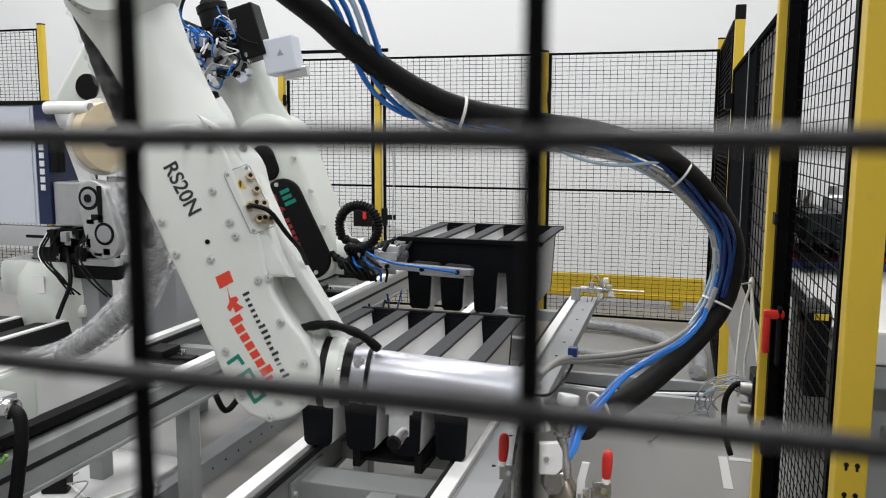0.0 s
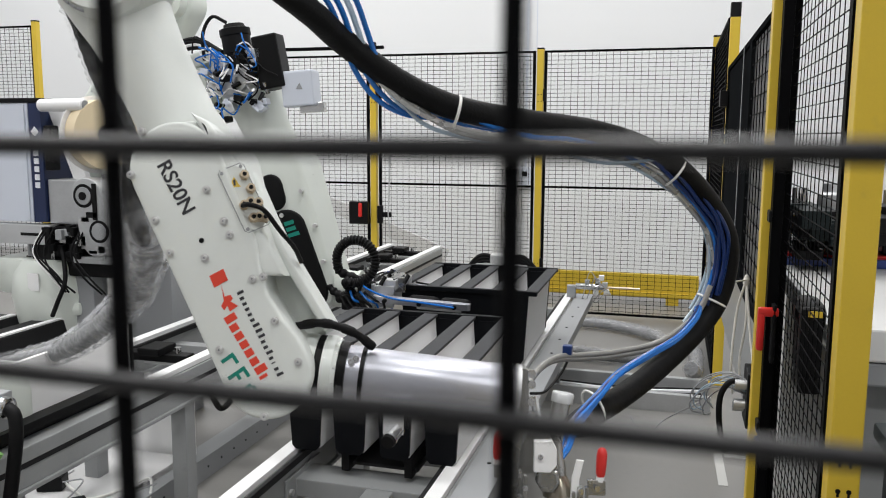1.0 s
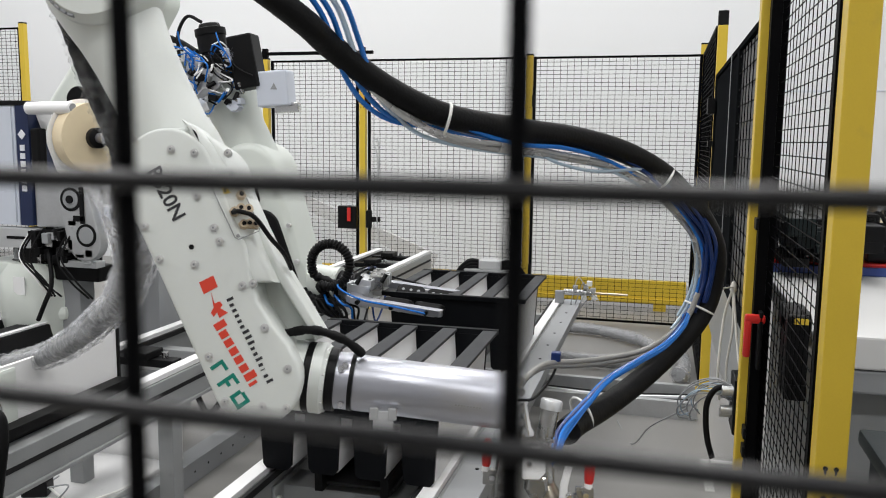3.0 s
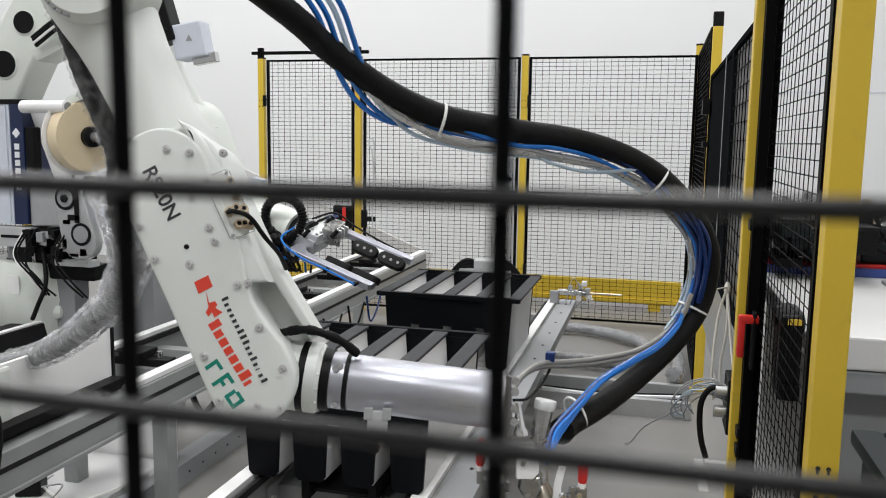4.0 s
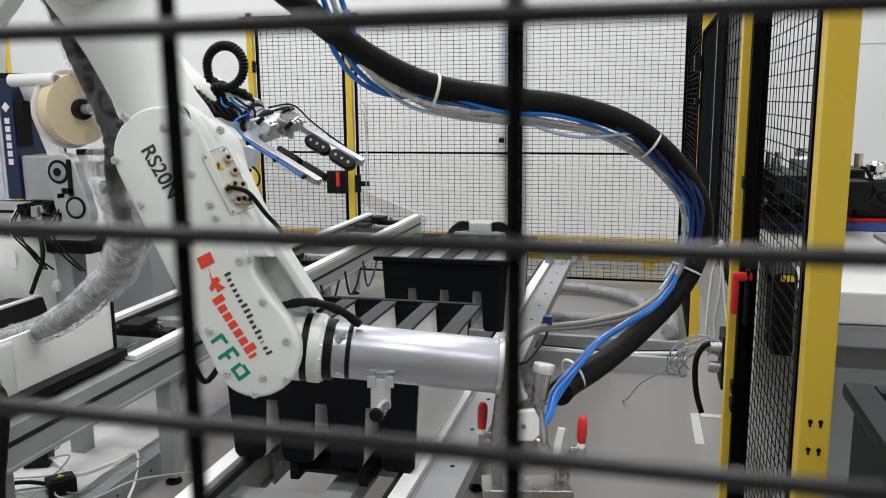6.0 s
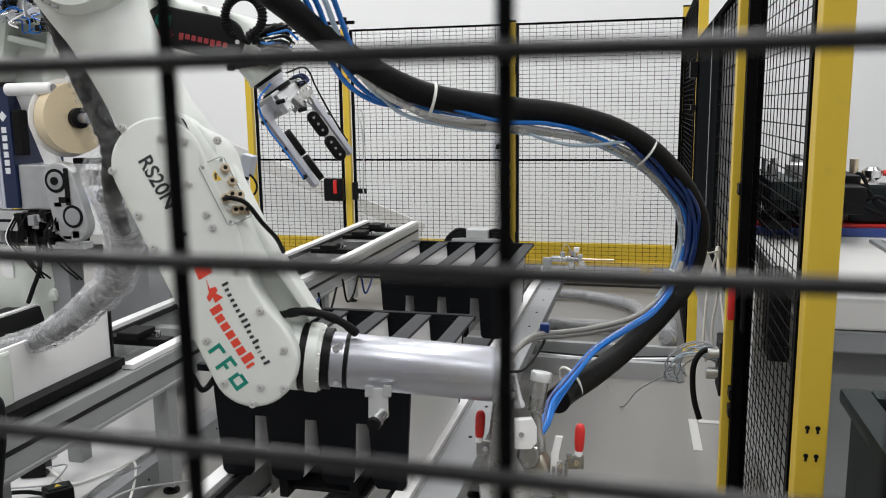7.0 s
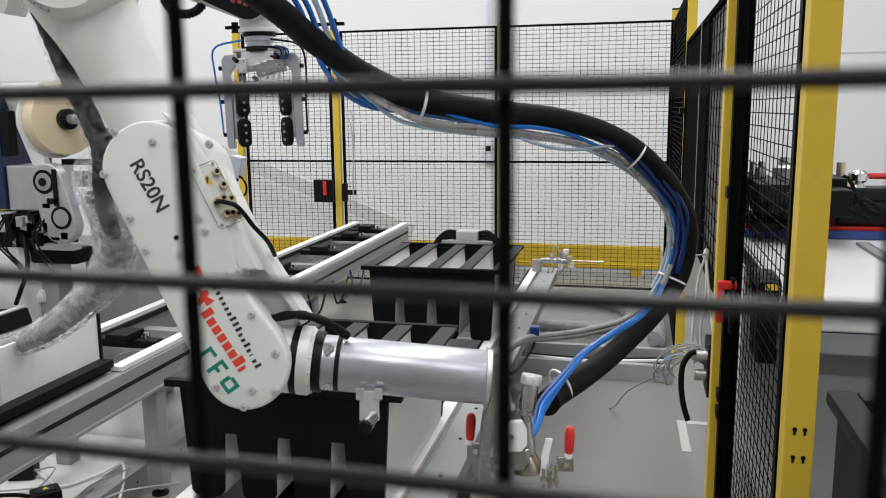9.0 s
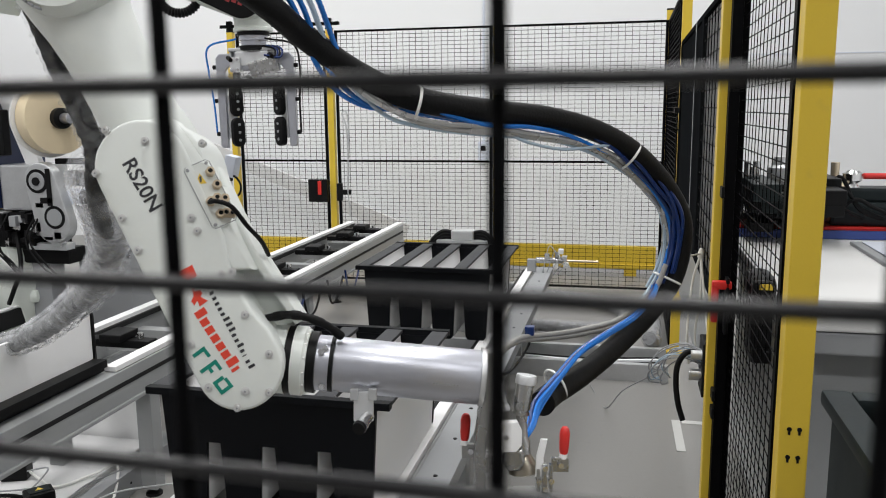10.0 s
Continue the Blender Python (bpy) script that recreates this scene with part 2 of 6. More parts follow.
def tube(name, points, r, material, parent=None, label="", seg=10, steps=8, **kw):
    return part(name, sweep(bmesh.new(), spline(points, steps), r, seg, **kw), material, parent, label, smooth=True)


def boxes(name, rows, material, parent=None, label="", bevel=0.002):
    bm = bmesh.new()
    for r in rows:
        box(bm, *r, bevel=bevel)
    return part(name, bm, material, parent, label)


def wires(segments, r):
    """Square bars along the given segments, as vertices and faces."""
    vs, fs = [], []
    for p, q in segments:
        p, q = Vector(p), Vector(q)
        d = (q - p).normalized()
        a = d.cross(Vector((0.3, 0.2, 0.93)) if abs(d.z) < 0.9 else Vector((0, 1, 0))).normalized() * r
        b = d.cross(a).normalized() * r
        k = len(vs)
        for e in (p, q):
            vs += [e + a + b, e - a + b, e - a - b, e + a - b]
        for i in range(4):
            j = (i + 1) % 4
            fs.append((k + i, k + j, k + 4 + j, k + 4 + i))
    return [tuple(v) for v in vs], fs


def writing(text, size, material, parent, m, name="lettering", bold=0.0, spacing=1.0, depth=0.0003):
    cu = bpy.data.curves.new(name, "FONT")
    cu.body, cu.size, cu.extrude, cu.offset = text, size, depth, bold
    cu.space_character = spacing
    cu.align_x, cu.align_y = "LEFT", "CENTER"
    ob0 = bpy.data.objects.new(name, cu)
    scene.collection.objects.link(ob0)
    bpy.context.view_layer.update()
    me = bpy.data.meshes.new_from_object(ob0.evaluated_get(bpy.context.evaluated_depsgraph_get()))
    bpy.data.objects.remove(ob0)
    me.materials.clear()
    me.materials.append(material)
    ob = new(name, me)
    ob.parent = parent
    ob.matrix_basis = m
    return ob


# ---- the hall ----
def hall():
    tagged(boxes("floor", [(-10, 5, -5, 8.2, -0.1, 0)], FLOOR, bevel=0), "grey epoxy-coated factory floor", "floor", kind="structure")
    tagged(boxes("ceiling", [(-10, 5, -5, 8.2, 5.8, 5.9)], CEIL, bevel=0), "white hall ceiling", "ceiling", kind="structure")
    # the south wall is never seen; its grey only cuts the light thrown back
    UNSEEN_WALL = mat("unseen_wall_grey", (0.45, 0.45, 0.46), 0.6, vary=0.05, scale=0.8, fine=40, bump=0.03)
    for name, row in (("wall_north", (-10, 5, 8.0, 8.2, 0, 5.8)), ("wall_south", (-10, 5, -5.2, -5, 0, 5.8)),
                      ("wall_west", (-10.2, -10, -5, 8.2, 0, 5.8)), ("wall_east", (5, 5.2, -5, 8.2, 0, 5.8))):
        w = tagged(boxes(name, [row], UNSEEN_WALL if name == "wall_south" else WHITE_WALL, bevel=0), "insulated panel wall of the hall", "wall", kind="structure")
    seams = [(0.6, 5, 7.994, 8.0, z, z + 0.008) for z in (1.84, 2.94, 4.04)] + [(-1.262, -1.255, 7.995, 8.0, 0, 5.8)]
    tagged(boxes("trim", seams, PRINTER, bevel=0), "thin grey seams between white wall panels", "trim", kind="structure")


hall()


# ---- safety fence ----
def fence_post(m, height=2.0, holes=False, cap=0.012, label="yellow powder-coated steel fence post bolted to the floor"):
    post = thing("fence_post", label, "fence post", m, "fence posts")
    part("column", box(bmesh.new(), -0.025, 0.025, -0.025, 0.025, 0.008, height, 0.003), YELLOW, post)
    part("cap", box(bmesh.new(), -0.026, 0.026, -0.026, 0.026, height, height + cap, 0.003), BLACK, post, "black plastic cap")
    part("base_plate", box(bmesh.new(), -0.05, 0.05, -0.03, 0.03, 0, 0.008, 0.002), YELLOW, post)
    if holes:
        for z in (0.767, 0.819):
            for x in (-0.0085, 0.0085):
                bm = bmesh.new()
                cyl(bm, (x, -0.0262, z + 0.003), (x, -0.0248, z + 0.003), 0.0042, seg=12)
                box(bm, x - 0.002, x + 0.002, -0.0261, -0.0248, z - 0.007, z)
                part("keyhole", bm, BLACK, post, "dark keyhole slot")
    return post


def fence_panel(m, width, height=1.96, mid=None, r=0.0014, label="black welded-mesh safety fence panel"):
    """In its own space the panel runs along x from 0, upright from z = 0."""
    p = thing("safety_fence", label, "fence panel", m, "fence panels")
    bm = bmesh.new()
    f = 0.02
    box(bm, 0, f, -0.01, 0.01, 0, height)
    box(bm, width - f, width, -0.01, 0.01, 0, height)
    box(bm, f, width - f, -0.01, 0.01, height - 0.015, height)
    box(bm, f, width - f, -0.01, 0.01, 0, 0.015)
    if mid:
        box(bm, f, width - f, -0.008, 0.008, mid - 0.008, mid + 0.008)
    part("frame", bm, BLACK_COAT, p)
    segs = [((x, -0.004, 0.01), (x, -0.004, height - 0.01)) for x in np.arange(0.05, width - 0.02, 0.05)]
    segs += [((0.01, 0.0, z), (width - 0.01, 0.0, z)) for z in np.arange(0.03, height - 0.01, 0.03)]
    raw("mesh", *wires(segs, r), BLACK_COAT, p, "fine black wire mesh", kind="stuff")
    return p


FY, FX = 6.085, 0.335
for x0, w in ((-0.885, 1.2), (-2.19, 1.24), (-3.02, 0.75)):
    fence_panel(pose(x0, FY, 0.03), w, 1.96, mid=0.955)
for x0 in (-0.915, -2.235, -3.07):
    post = fence_post(pose(x0, FY + 0.01, 0))
    for z in (0.35, 1.62):
        part("hinge", box(bmesh.new(), 0.026, 0.05, -0.045, -0.02, z, z + 0.09, 0.004), BLACK, post, "black hinge block")
        for dx in (-0.012, 0.012):
            for dz in (0.0, 0.05):
                part("keyhole", cyl(bmesh.new(), (dx, -0.0262, z + dz), (dx, -0.0248, z + dz), 0.004, seg=10), BLACK, post, "dark keyhole slot")
for x0 in (-5.4, -6.65):
    fence_panel(pose(x0 - 0.03 - 1.2, FY, 0.03), 1.2, 2.28)
    fence_post(pose(x0, FY, 0), 2.34)


def top_bar():
    b = thing("gate_top_bar", "black steel bar over the fence gate", "bar", pose(0, 0, 0))
    boxes("bar", [(-3.15, -2.15, FY - 0.015, FY + 0.015, 2.032, 2.057)], BLACK_COAT, b)
    for x in (-2.256, -3.091):
        boxes("bracket", [(x, x + 0.04, FY - 0.02, FY + 0.02, 2.012, 2.085)], BLACK_COAT, b)


top_bar()

# the run beside the camera
fence_post(pose(FX + 0.03, 1.385, 0), 2.3, holes=True)
fence_post(pose(FX - 0.0185, 2.19, 0), 2.06)
fence_post(pose(FX + 0.012, 4.58, 0), 1.985, cap=0.075)
fence_post(pose(FX - 0.01, FY + 0.04, 0), 2.06)
fence_panel(pose(FX + 0.012, 1.415, 0.05, 0, 0, 90), 0.76, 2.2, r=0.00095)
fence_panel(pose(FX - 0.01, 4.62, 0.03, 0, 0, 90), 1.44, 1.96)


def dark_door():
    """Smoked panels behind black mesh between two yellow posts; own space runs along y."""
    d = thing("sliding_door", "dark smoked sliding door in a black frame beside the yellow posts", "door", pose(FX - 0.002, 2.22, 0))
    top = 1.725
    matt = mat("matt_black_sheet", (0.011, 0.012, 0.013), 0.9, vary=0.25, scale=3, fine=200, bump=0.03, spec=0.0)
    boxes("frame", [(-0.012, 0.012, 0, 0.03, 0.8, top), (-0.012, 0.012, 0.92, 1.0, 0.8, top), (-0.012, 0.012, 2.27, 2.33, 0.8, top), (-0.012, 0.012, 0.03, 0.92, top - 0.02, top), (-0.012, 0.012, 1.0, 2.27, top - 0.02, top),
                    (-0.012, 0.012, 0.03, 0.92, 0.8, 0.84), (-0.012, 0.012, 1.0, 2.27, 0.8, 0.84)], matt, d)
    boxes("dark_sheet", [(0.002, 0.006, 0.03, 0.92, 0.84, top - 0.02)], mat("smoked_grey_sheet", (0.05, 0.052, 0.055), 0.35, vary=0.25, scale=2.5, bump=0.02, spec=0.3), d, "smoked grey sheet")
    boxes("dark_sheet", [(-0.004, 0.002, 1.0, 2.27, 0.84, top - 0.02)], matt, d)
    boxes("edge_strip", [(-0.015, -0.0125, 1.24, 1.255, 0.8, top)], GREY_PAINT, d, "thin grey edge strip")
    boxes("latch", [(-0.05, -0.013, 2.2, 2.3, 1.52, 1.6), (-0.04, -0.013, 2.22, 2.28, 1.35, 1.38)], BLACK, d, "black latch")
    boxes("lower_sheet", [(0.0, 0.004, 0.05, 2.27, 0.45, 0.8)], FRAME_GREY, d, "pale grey lower sheet")
    segs = [((-0.005, 0.03, z), (-0.005, 0.92, z)) for z in np.arange(0.9, 1.7, 0.06)] + [((-0.007, y, 0.84), (-0.007, y, 1.7)) for y in np.arange(0.13, 0.9, 0.1)]
    raw("mesh", *wires(segs, 0.0016), BLACK_COAT, d, "black wire mesh", kind="stuff")


dark_door()


def hinge_profile():
    h = thing("hinge_post", "black hinge profile beside the yellow fence post", "hinge post", pose(FX - 0.009, 2.13, 0))
    part("profile", box(bmesh.new(), -0.016, 0.01, -0.02, 0.02, 0.0, 2.2, 0.002), BLACK_COAT, h)
    for z in (0.55, 0.6, 1.15, 1.75):
        part("hinge", box(bmesh.new(), -0.024, -0.016, -0.03, 0.015, z, z + 0.03, 0.003), BLACK, h)


hinge_profile()


def near_fence():
    f = thing("safety_fence", "black welded-mesh safety fence panel close before the camera", "fence panel", pose(0, 0, 0), "fence panels")
    x0, x1, z0, z1 = -0.9, 0.3, 0.07, 2.05
    boxes("frame", [(x0 - 0.02, x0, -0.01, 0.01, z0, z1), (x1, x1 + 0.02, -0.01, 0.01, z0, z1), (x0, x1, -0.01, 0.01, z1 - 0.02, z1), (x0, x1, -0.01, 0.01, z0, z0 + 0.02)], BLACK_COAT, f)
    vbm = bmesh.new()
    cyl(vbm, (0, 0, z0), (0, 0, z1), 0.00135, seg=12)
    first = part("upright_wire", vbm, BLACK_COAT, f, smooth=True)
    for i in range(-17, 6):
        if i:
            o = new("upright_wire", first.data)
            o.parent = f
            o.location.x = i * 0.0503
    hbm = bmesh.new()
    cyl(hbm, (x0, 0, 0), (x1, 0, 0), 0.00135, seg=12)
    cross = part("cross_wire", hbm, WIRE_BLACK, f, smooth=True)
    cross.location = (0, -0.0025, 1.36)
    for i in range(-43, 23):
        if i:
            o = new("cross_wire", cross.data)
            o.parent = f
            o.location = (0, -0.0025, 1.36 + i * 0.0293)
    f.rotation_euler.z = radians(-0.75)


near_fence()
for x0 in (-0.96, FX + 0.02):
    fence_post(pose(x0, 0.0, 0), 2.1)


def barrier():
    b = thing("crash_barrier", "yellow steel crash barrier along the white wall", "barrier", pose(0, 6.75, 0))
    boxes("rail", [(-3.5, 0.3, -0.03, 0.03, 0.06, 0.25)], YELLOW, b)
    boxes("lip", [(-3.5, 0.3, -0.045, -0.03, 0.07, 0.1)], YELLOW, b)
    for x in (-3.3, -1.4, 0.1):
        boxes("foot", [(x - 0.05, x + 0.05, -0.028, 0.06, 0, 0.06)], YELLOW, b)


barrier()


# ---- conveyors ----
def conveyor(name, label, x_in, x_out, y0, y1, z, legs, cross_ys, bare=0.0):
    c = thing(name, label, "conveyor", pose(0, 0, 0), "conveyors")
    for xa, side in ((x_in, -1), (x_out, 1)):
        part("side_profile", box(bmesh.new(), xa - 0.03, xa + 0.03, y0, y1, z - 0.13, z - 0.02, 0.003), FRAME_GREY, c)
        part("slot_groove", box(bmesh.new(), xa + side * 0.0285, xa + side * 0.0315, y0 + 0.01, y1 - 0.01, z - 0.075, z - 0.06), BELT, c)
        part("profile_foot", box(bmesh.new(), xa - 0.04, xa + 0.04, y0, y1, z - 0.142, z - 0.13, 0.002), FRAME_GREY, c)
        part("wear_strip", box(bmesh.new(), xa - 0.022, xa + 0.022, max(y0, bare), y1, z - 0.018, z, 0.002), STRIP_WHITE, c, "white plastic wear strip")
        part("belt", box(bmesh.new(), xa - side * 0.037 - 0.006, xa - side * 0.037 + 0.006, y0 + 0.03, y1 - 0.03, z - 0.034, z - 0.012, 0.002), BELT, c, "black drive belt")
    for y in cross_ys:
        part("cross_member", box(bmesh.new(), x_in + 0.03, x_out - 0.03, y - 0.03, y + 0.03, z - 0.13, z - 0.07, 0.003), FRAME_GREY, c)
    for y in legs:
        for xa in (x_in, x_out):
            leg = part("leg", box(bmesh.new(), xa - 0.03, xa + 0.03, y - 0.03, y + 0.03, 0.03, z - 0.142, 0.003), FRAME_GREY, c)
            bm = bmesh.new()
            lathe(bm, [(0, 0.03), (0.008, 0.03), (0.016, 0.01), (0.03, 0.009)], (xa, y, 0), (xa, y, 1), 16)
            part("levelling_foot", bm, BLACK, leg, "black levelling foot")
    return c


CZ = 0.44
right_line = conveyor("crate_conveyor", "light grey crate conveyor with white wear strips", -1.0, -0.495, 0.9, 4.75, CZ, (1.25, 2.6, 4.1), (1.3, 1.72, 2.35, 3.0, 3.9, 4.6))
LZ = 0.55
left_line = conveyor("transfer_conveyor", "light grey transfer conveyor with white strips, partly under a white sheet", -1.98, -1.6, 1.2, 5.75, LZ, (1.5, 2.4, 3.9, 5.4), (1.6, 2.9, 3.6, 4.4, 5.2), bare=2.2)


def cross_frame():
    """The welded frame between the rails under the crates."""
    f = part("cross_frame", box(bmesh.new(), -0.97, -0.525, 2.0, 2.12, CZ - 0.13, CZ - 0.075, 0.004), FRAME_GREY, right_line, "pale grey welded cross frame")
    part("tie_bar", box(bmesh.new(), -0.74, -0.66, 1.35, 1.999, CZ - 0.13, CZ - 0.078, 0.004), FRAME_GREY, f)
    part("end_plate", box(bmesh.new(), -0.969, -0.96, 1.94, 2.17, CZ - 0.16, CZ - 0.06, 0.002), FRAME_GREY, f)
    for y in (1.96, 2.15):
        part("bolt", cyl(bmesh.new(), (-0.962, y, CZ - 0.1), (-0.95, y, CZ - 0.1), 0.009, seg=10), BOLT, f)


cross_frame()


def edge_rail():
    """The wide grey channel along the crate conveyor."""
    bm = bmesh.new()
    box(bm, -0.455, -0.36, 0.9, 4.75, CZ - 0.012, CZ - 0.004)
    box(bm, -0.363, -0.36, 0.9, 4.75, CZ - 0.05, CZ - 0.012)
    e = part("edge_channel", bm, GREY_PAINT, right_line, "bare metal edge channel")
    for y in np.arange(1.1, 4.7, 0.25):
        b = bmesh.new()
        cyl(b, (-0.405, y, CZ - 0.004), (-0.405, y, CZ - 0.002), 0.006, seg=10)
        part("hole", b, BLACK, e, "dark slot hole")


edge_rail()


# ---- crates ----
def crate(m):
    """Four tapered bins side by side between two black end boards; base at z = 0, front at y = 0."""
    c = thing("bin_crate", "black crate of four tapered bins with white sides, on the conveyor", "crate", m, "crates on the conveyor")
    W, D, H = 0.605, 0.64, 0.3
    rim = 0.018
    n = 4
    bar = 0.05
    pitch = (W - bar) / n
    for y0 in (0.012, D - 0.024):
        bm = bmesh.new()
        # upper board, then a tapering leg under each bin
        out = []
        out.append((0.035, H - rim))
        foot_w = 0.085
        for i in range(n):
            cx = bar / 2 + pitch * (i + 0.5)
            top = pitch * 0.5 - 0.018
            out += [(cx - top, H * 0.56), (cx - foot_w / 2, 0.012), (cx - foot_w / 2 + 0.01, 0.0), (cx + foot_w / 2 - 0.01, 0.0), (cx + foot_w / 2, 0.012), (cx + top, H * 0.56)]
        out[1] = (0.042, H * 0.56)
        out[-1] = (W - 0.042, H * 0.56)
        out.append((W - 0.035, H - rim))
        lo = [bm.verts.new((x, y0, z)) for x, z in out]
        hi = [bm.verts.new((x, y0 + 0.012, z)) for x, z in out]
        fs = [bm.faces.new(lo), bm.faces.new(hi)]
        for i in range(len(out)):
            j = (i + 1) % len(out)
            fs.append(bm.faces.new((lo[i], lo[j], hi[j], hi[i])))
        bmesh.ops.recalc_face_normals(bm, faces=fs)
        part("end_board", bm, CRATE_BLACK, c, "black end board with tapered legs")
    for y0, y1 in ((0, 0.024), (D - 0.024, D)):
        part("rim", box(bmesh.new(), 0, W, y0, y1, H - rim, H, 0.002), CRATE_BLACK, c)
    for i in range(n + 1):
        x = i * pitch
        part("top_bar", box(bmesh.new(), x, x + bar, 0.024, D - 0.024, H - 0.012, H - 0.002, 0.002), CRATE_BAR, c, "dark grey top bar")
    for i in range(n):
        cx = bar / 2 + pitch * (i + 0.5)
        t, b = pitch / 2 - 0.012, 0.04
        ya, yb = 0.026, D - 0.026
        for s in (-1, 1):
            bm = bmesh.new()
            q = [(cx + s * t, H - 0.013), (cx + s * b, 0.004), (cx + s * (b - 0.005), 0.004), (cx + s * (t - 0.005), H - 0.013)]
            lo = [bm.verts.new((x, ya, z)) for x, z in q]
            hi = [bm.verts.new((x, yb, z)) for x, z in q]
            fs = [bm.faces.new(lo), bm.faces.new(hi)]
            for k in range(4):
                fs.append(bm.faces.new((lo[k], lo[(k + 1) % 4], hi[(k + 1) % 4], hi[k])))
            bmesh.ops.recalc_face_normals(bm, faces=fs)
            part("bin_side", bm, CRATE_WHITE, c, "white sloping bin side")
        part("bin_bottom", box(bmesh.new(), cx - b + 0.006, cx + b - 0.006, ya, yb, 0.004, 0.008), CRATE_WHITE, c)
    return c


crate_moving = crate(pose(-1.042, 2.08, CZ))
crate_held = copy_thing(crate_moving, pose(-1.042, 3.1, CZ))


def crate_carrier():
    c = thing("crate_carrier", "black carrier plate under the travelling crate", "carrier", pose(-1.042, 2.08, CZ))
    part("plate", box(bmesh.new(), 0.19, 0.43, 0.06, 0.6, -0.05, -0.04, 0.003), BELT, c)
    for x in (0.2, 0.395):
        part("rest", box(bmesh.new(), x, x + 0.025, 0.03, 0.6, -0.06, -0.001, 0.003), BLACK, c)
    return c


carrier = crate_carrier()


# ---- the near robot ----
def robot_near():
    """Own space: x to the right and y up across the arm's flat face, z towards the fence; origin on the wrist's tilt axis."""
    A = thing("industrial_robot", "white industrial robot arm reaching down with printed side plate", "robot arm", pose(-0.372, 0.743, 1.089, 80.23, 0.8, 13.78))
    scoop = [(34, 43), (15, 65), (-3, 92), (-12, 122), (-18, 152)]
    bm = prism(bmesh.new(), slot(-114, 234, 54, 0, 0, 51, 18) + scoop, 0, 14, 4)
    bmesh.ops.scale(bm, vec=(0.001, 0.001, 0.001), verts=bm.verts)
    plate = part("side_plate", bm, ROBOT, A, smooth=True)
    # housing behind the plate, wider towards the front edge
    bm = prism(bmesh.new(), slot(-102, 236, 56, 2, 2, 47, 18) + [(x - 3, y) for x, y in scoop], -118, -1, 5)
    bmesh.ops.scale(bm, vec=(0.001, 0.001, 0.001), verts=bm.verts)
    part("housing", bm, ROBOT, A, smooth=True)
    bm = prism(bmesh.new(), [(-99, 299), (-79, 290), (-66, 271), (-38, 231), (9, 133), (61, 51), (46, 37), (18, 30), (-24, 48), (-95, 248)], -90, -64, 5)
    bmesh.ops.scale(bm, vec=(0.001, 0.001, 0.001), verts=bm.verts)
    part("web", bm, ROBOT, A, smooth=True)
    bm = prism(bmesh.new(), [(-99, 299), (-81, 291), (-66, 272), (-38, 230), (-5, 149), (13, 113), (-10, 112), (-36, 158), (-85, 278)], -36, 13, 6)
    for v in bm.verts:
        if v.co.z > -20:  # the flank falls away from the plate
            v.co.z = min(13.0, v.co.z - 0.5 * (0.926 * v.co.x + 0.377 * v.co.y - 30))
    bmesh.ops.scale(bm, vec=(0.001, 0.001, 0.001), verts=bm.verts)
    part("shoulder", bm, ROBOT, A, smooth=True)
    # shallow hollow beside the plate
    hollow = [(-40, 205), (-26, 195), (-2, 152), (15, 132), (66, 53), (58, 46), (46, 42), (18, 34), (-20, 60), (-34, 140)]
    bm = prism(bmesh.new(), hollow, -84, -58, 5)
    bmesh.ops.scale(bm, vec=(0.001, 0.001, 0.001), verts=bm.verts)
    part("hollow", bm, ROBOT, A, smooth=True)
    bm = prism(bmesh.new(), [(-30, 214), (12, 134), (66, 52), (58, 45), (44, 66), (2, 128), (-37, 204)], -84, -30, 3)
    bmesh.ops.scale(bm, vec=(0.001, 0.001, 0.001), verts=bm.verts)
    part("edge_rib", bm, ROBOT, A, smooth=True)
    # upper tube and elbow
    bm = bmesh.new()
    lathe(bm, [(0, 0.05), (0.012, 0.0515), (0.03, 0.048), (0.08, 0.048), (0.13, 0.05), (0.165, 0.054), (0.195, 0.06), (0.225, 0.065), (0.26, 0.067), (0.3, 0.067)], (-0.1225, 0.27, -0.06), (-0.2217, 0.4546, -0.06), 48)
    part("upper_tube", bm, ROBOT, A, smooth=True)
    bm = bmesh.new()
    lathe(bm, [(0, 0.03), (0.003, 0.048), (0.012, 0.051), (0.046, 0.0525)], (-0.1, 0.235, -0.06), (-0.1225, 0.27, -0.06), 40)
    part("swivel_collar", bm, ROBOT, A, smooth=True)
    bm = bmesh.new()
    cyl(bm, (-0.215, 0.475, -0.07), (-0.215, 0.475, 0.0), 0.064, seg=48)
    cyl(bm, (-0.215, 0.475, 0.0), (-0.215, 0.475, 0.012), 0.064, 0.056, seg=48)
    el = part("elbow", bm, ROBOT, A, smooth=True)
    for k in range(7):
        w = radians(196 + 9 * k)
        bm = bmesh.new()
        box(bm, -0.004, 0.004, -0.0016, 0.0016, -0.003, 0.003, 0.001, pose(-0.215 + 0.06 * math.cos(w), 0.475 + 0.06 * math.sin(w), 0.007, 0, 0, math.degrees(w) + 90))
        part("slot_mark", bm, GREY_PAINT, el)
    # bolts round the plate
    def bolt(x, y, r=0.0036, z=0.014, parent=plate):
        b = bmesh.new()
        cyl(b, (x, y, z - 0.002), (x, y, z + 0.0015), r * 1.35, seg=16)
        cyl(b, (x, y, z + 0.0015), (x, y, z + 0.0042), r, r * 0.85, seg=16)
        bo = part("bolt", b, BOLT, parent, "steel cap bolt", smooth=True)
        b = bmesh.new()
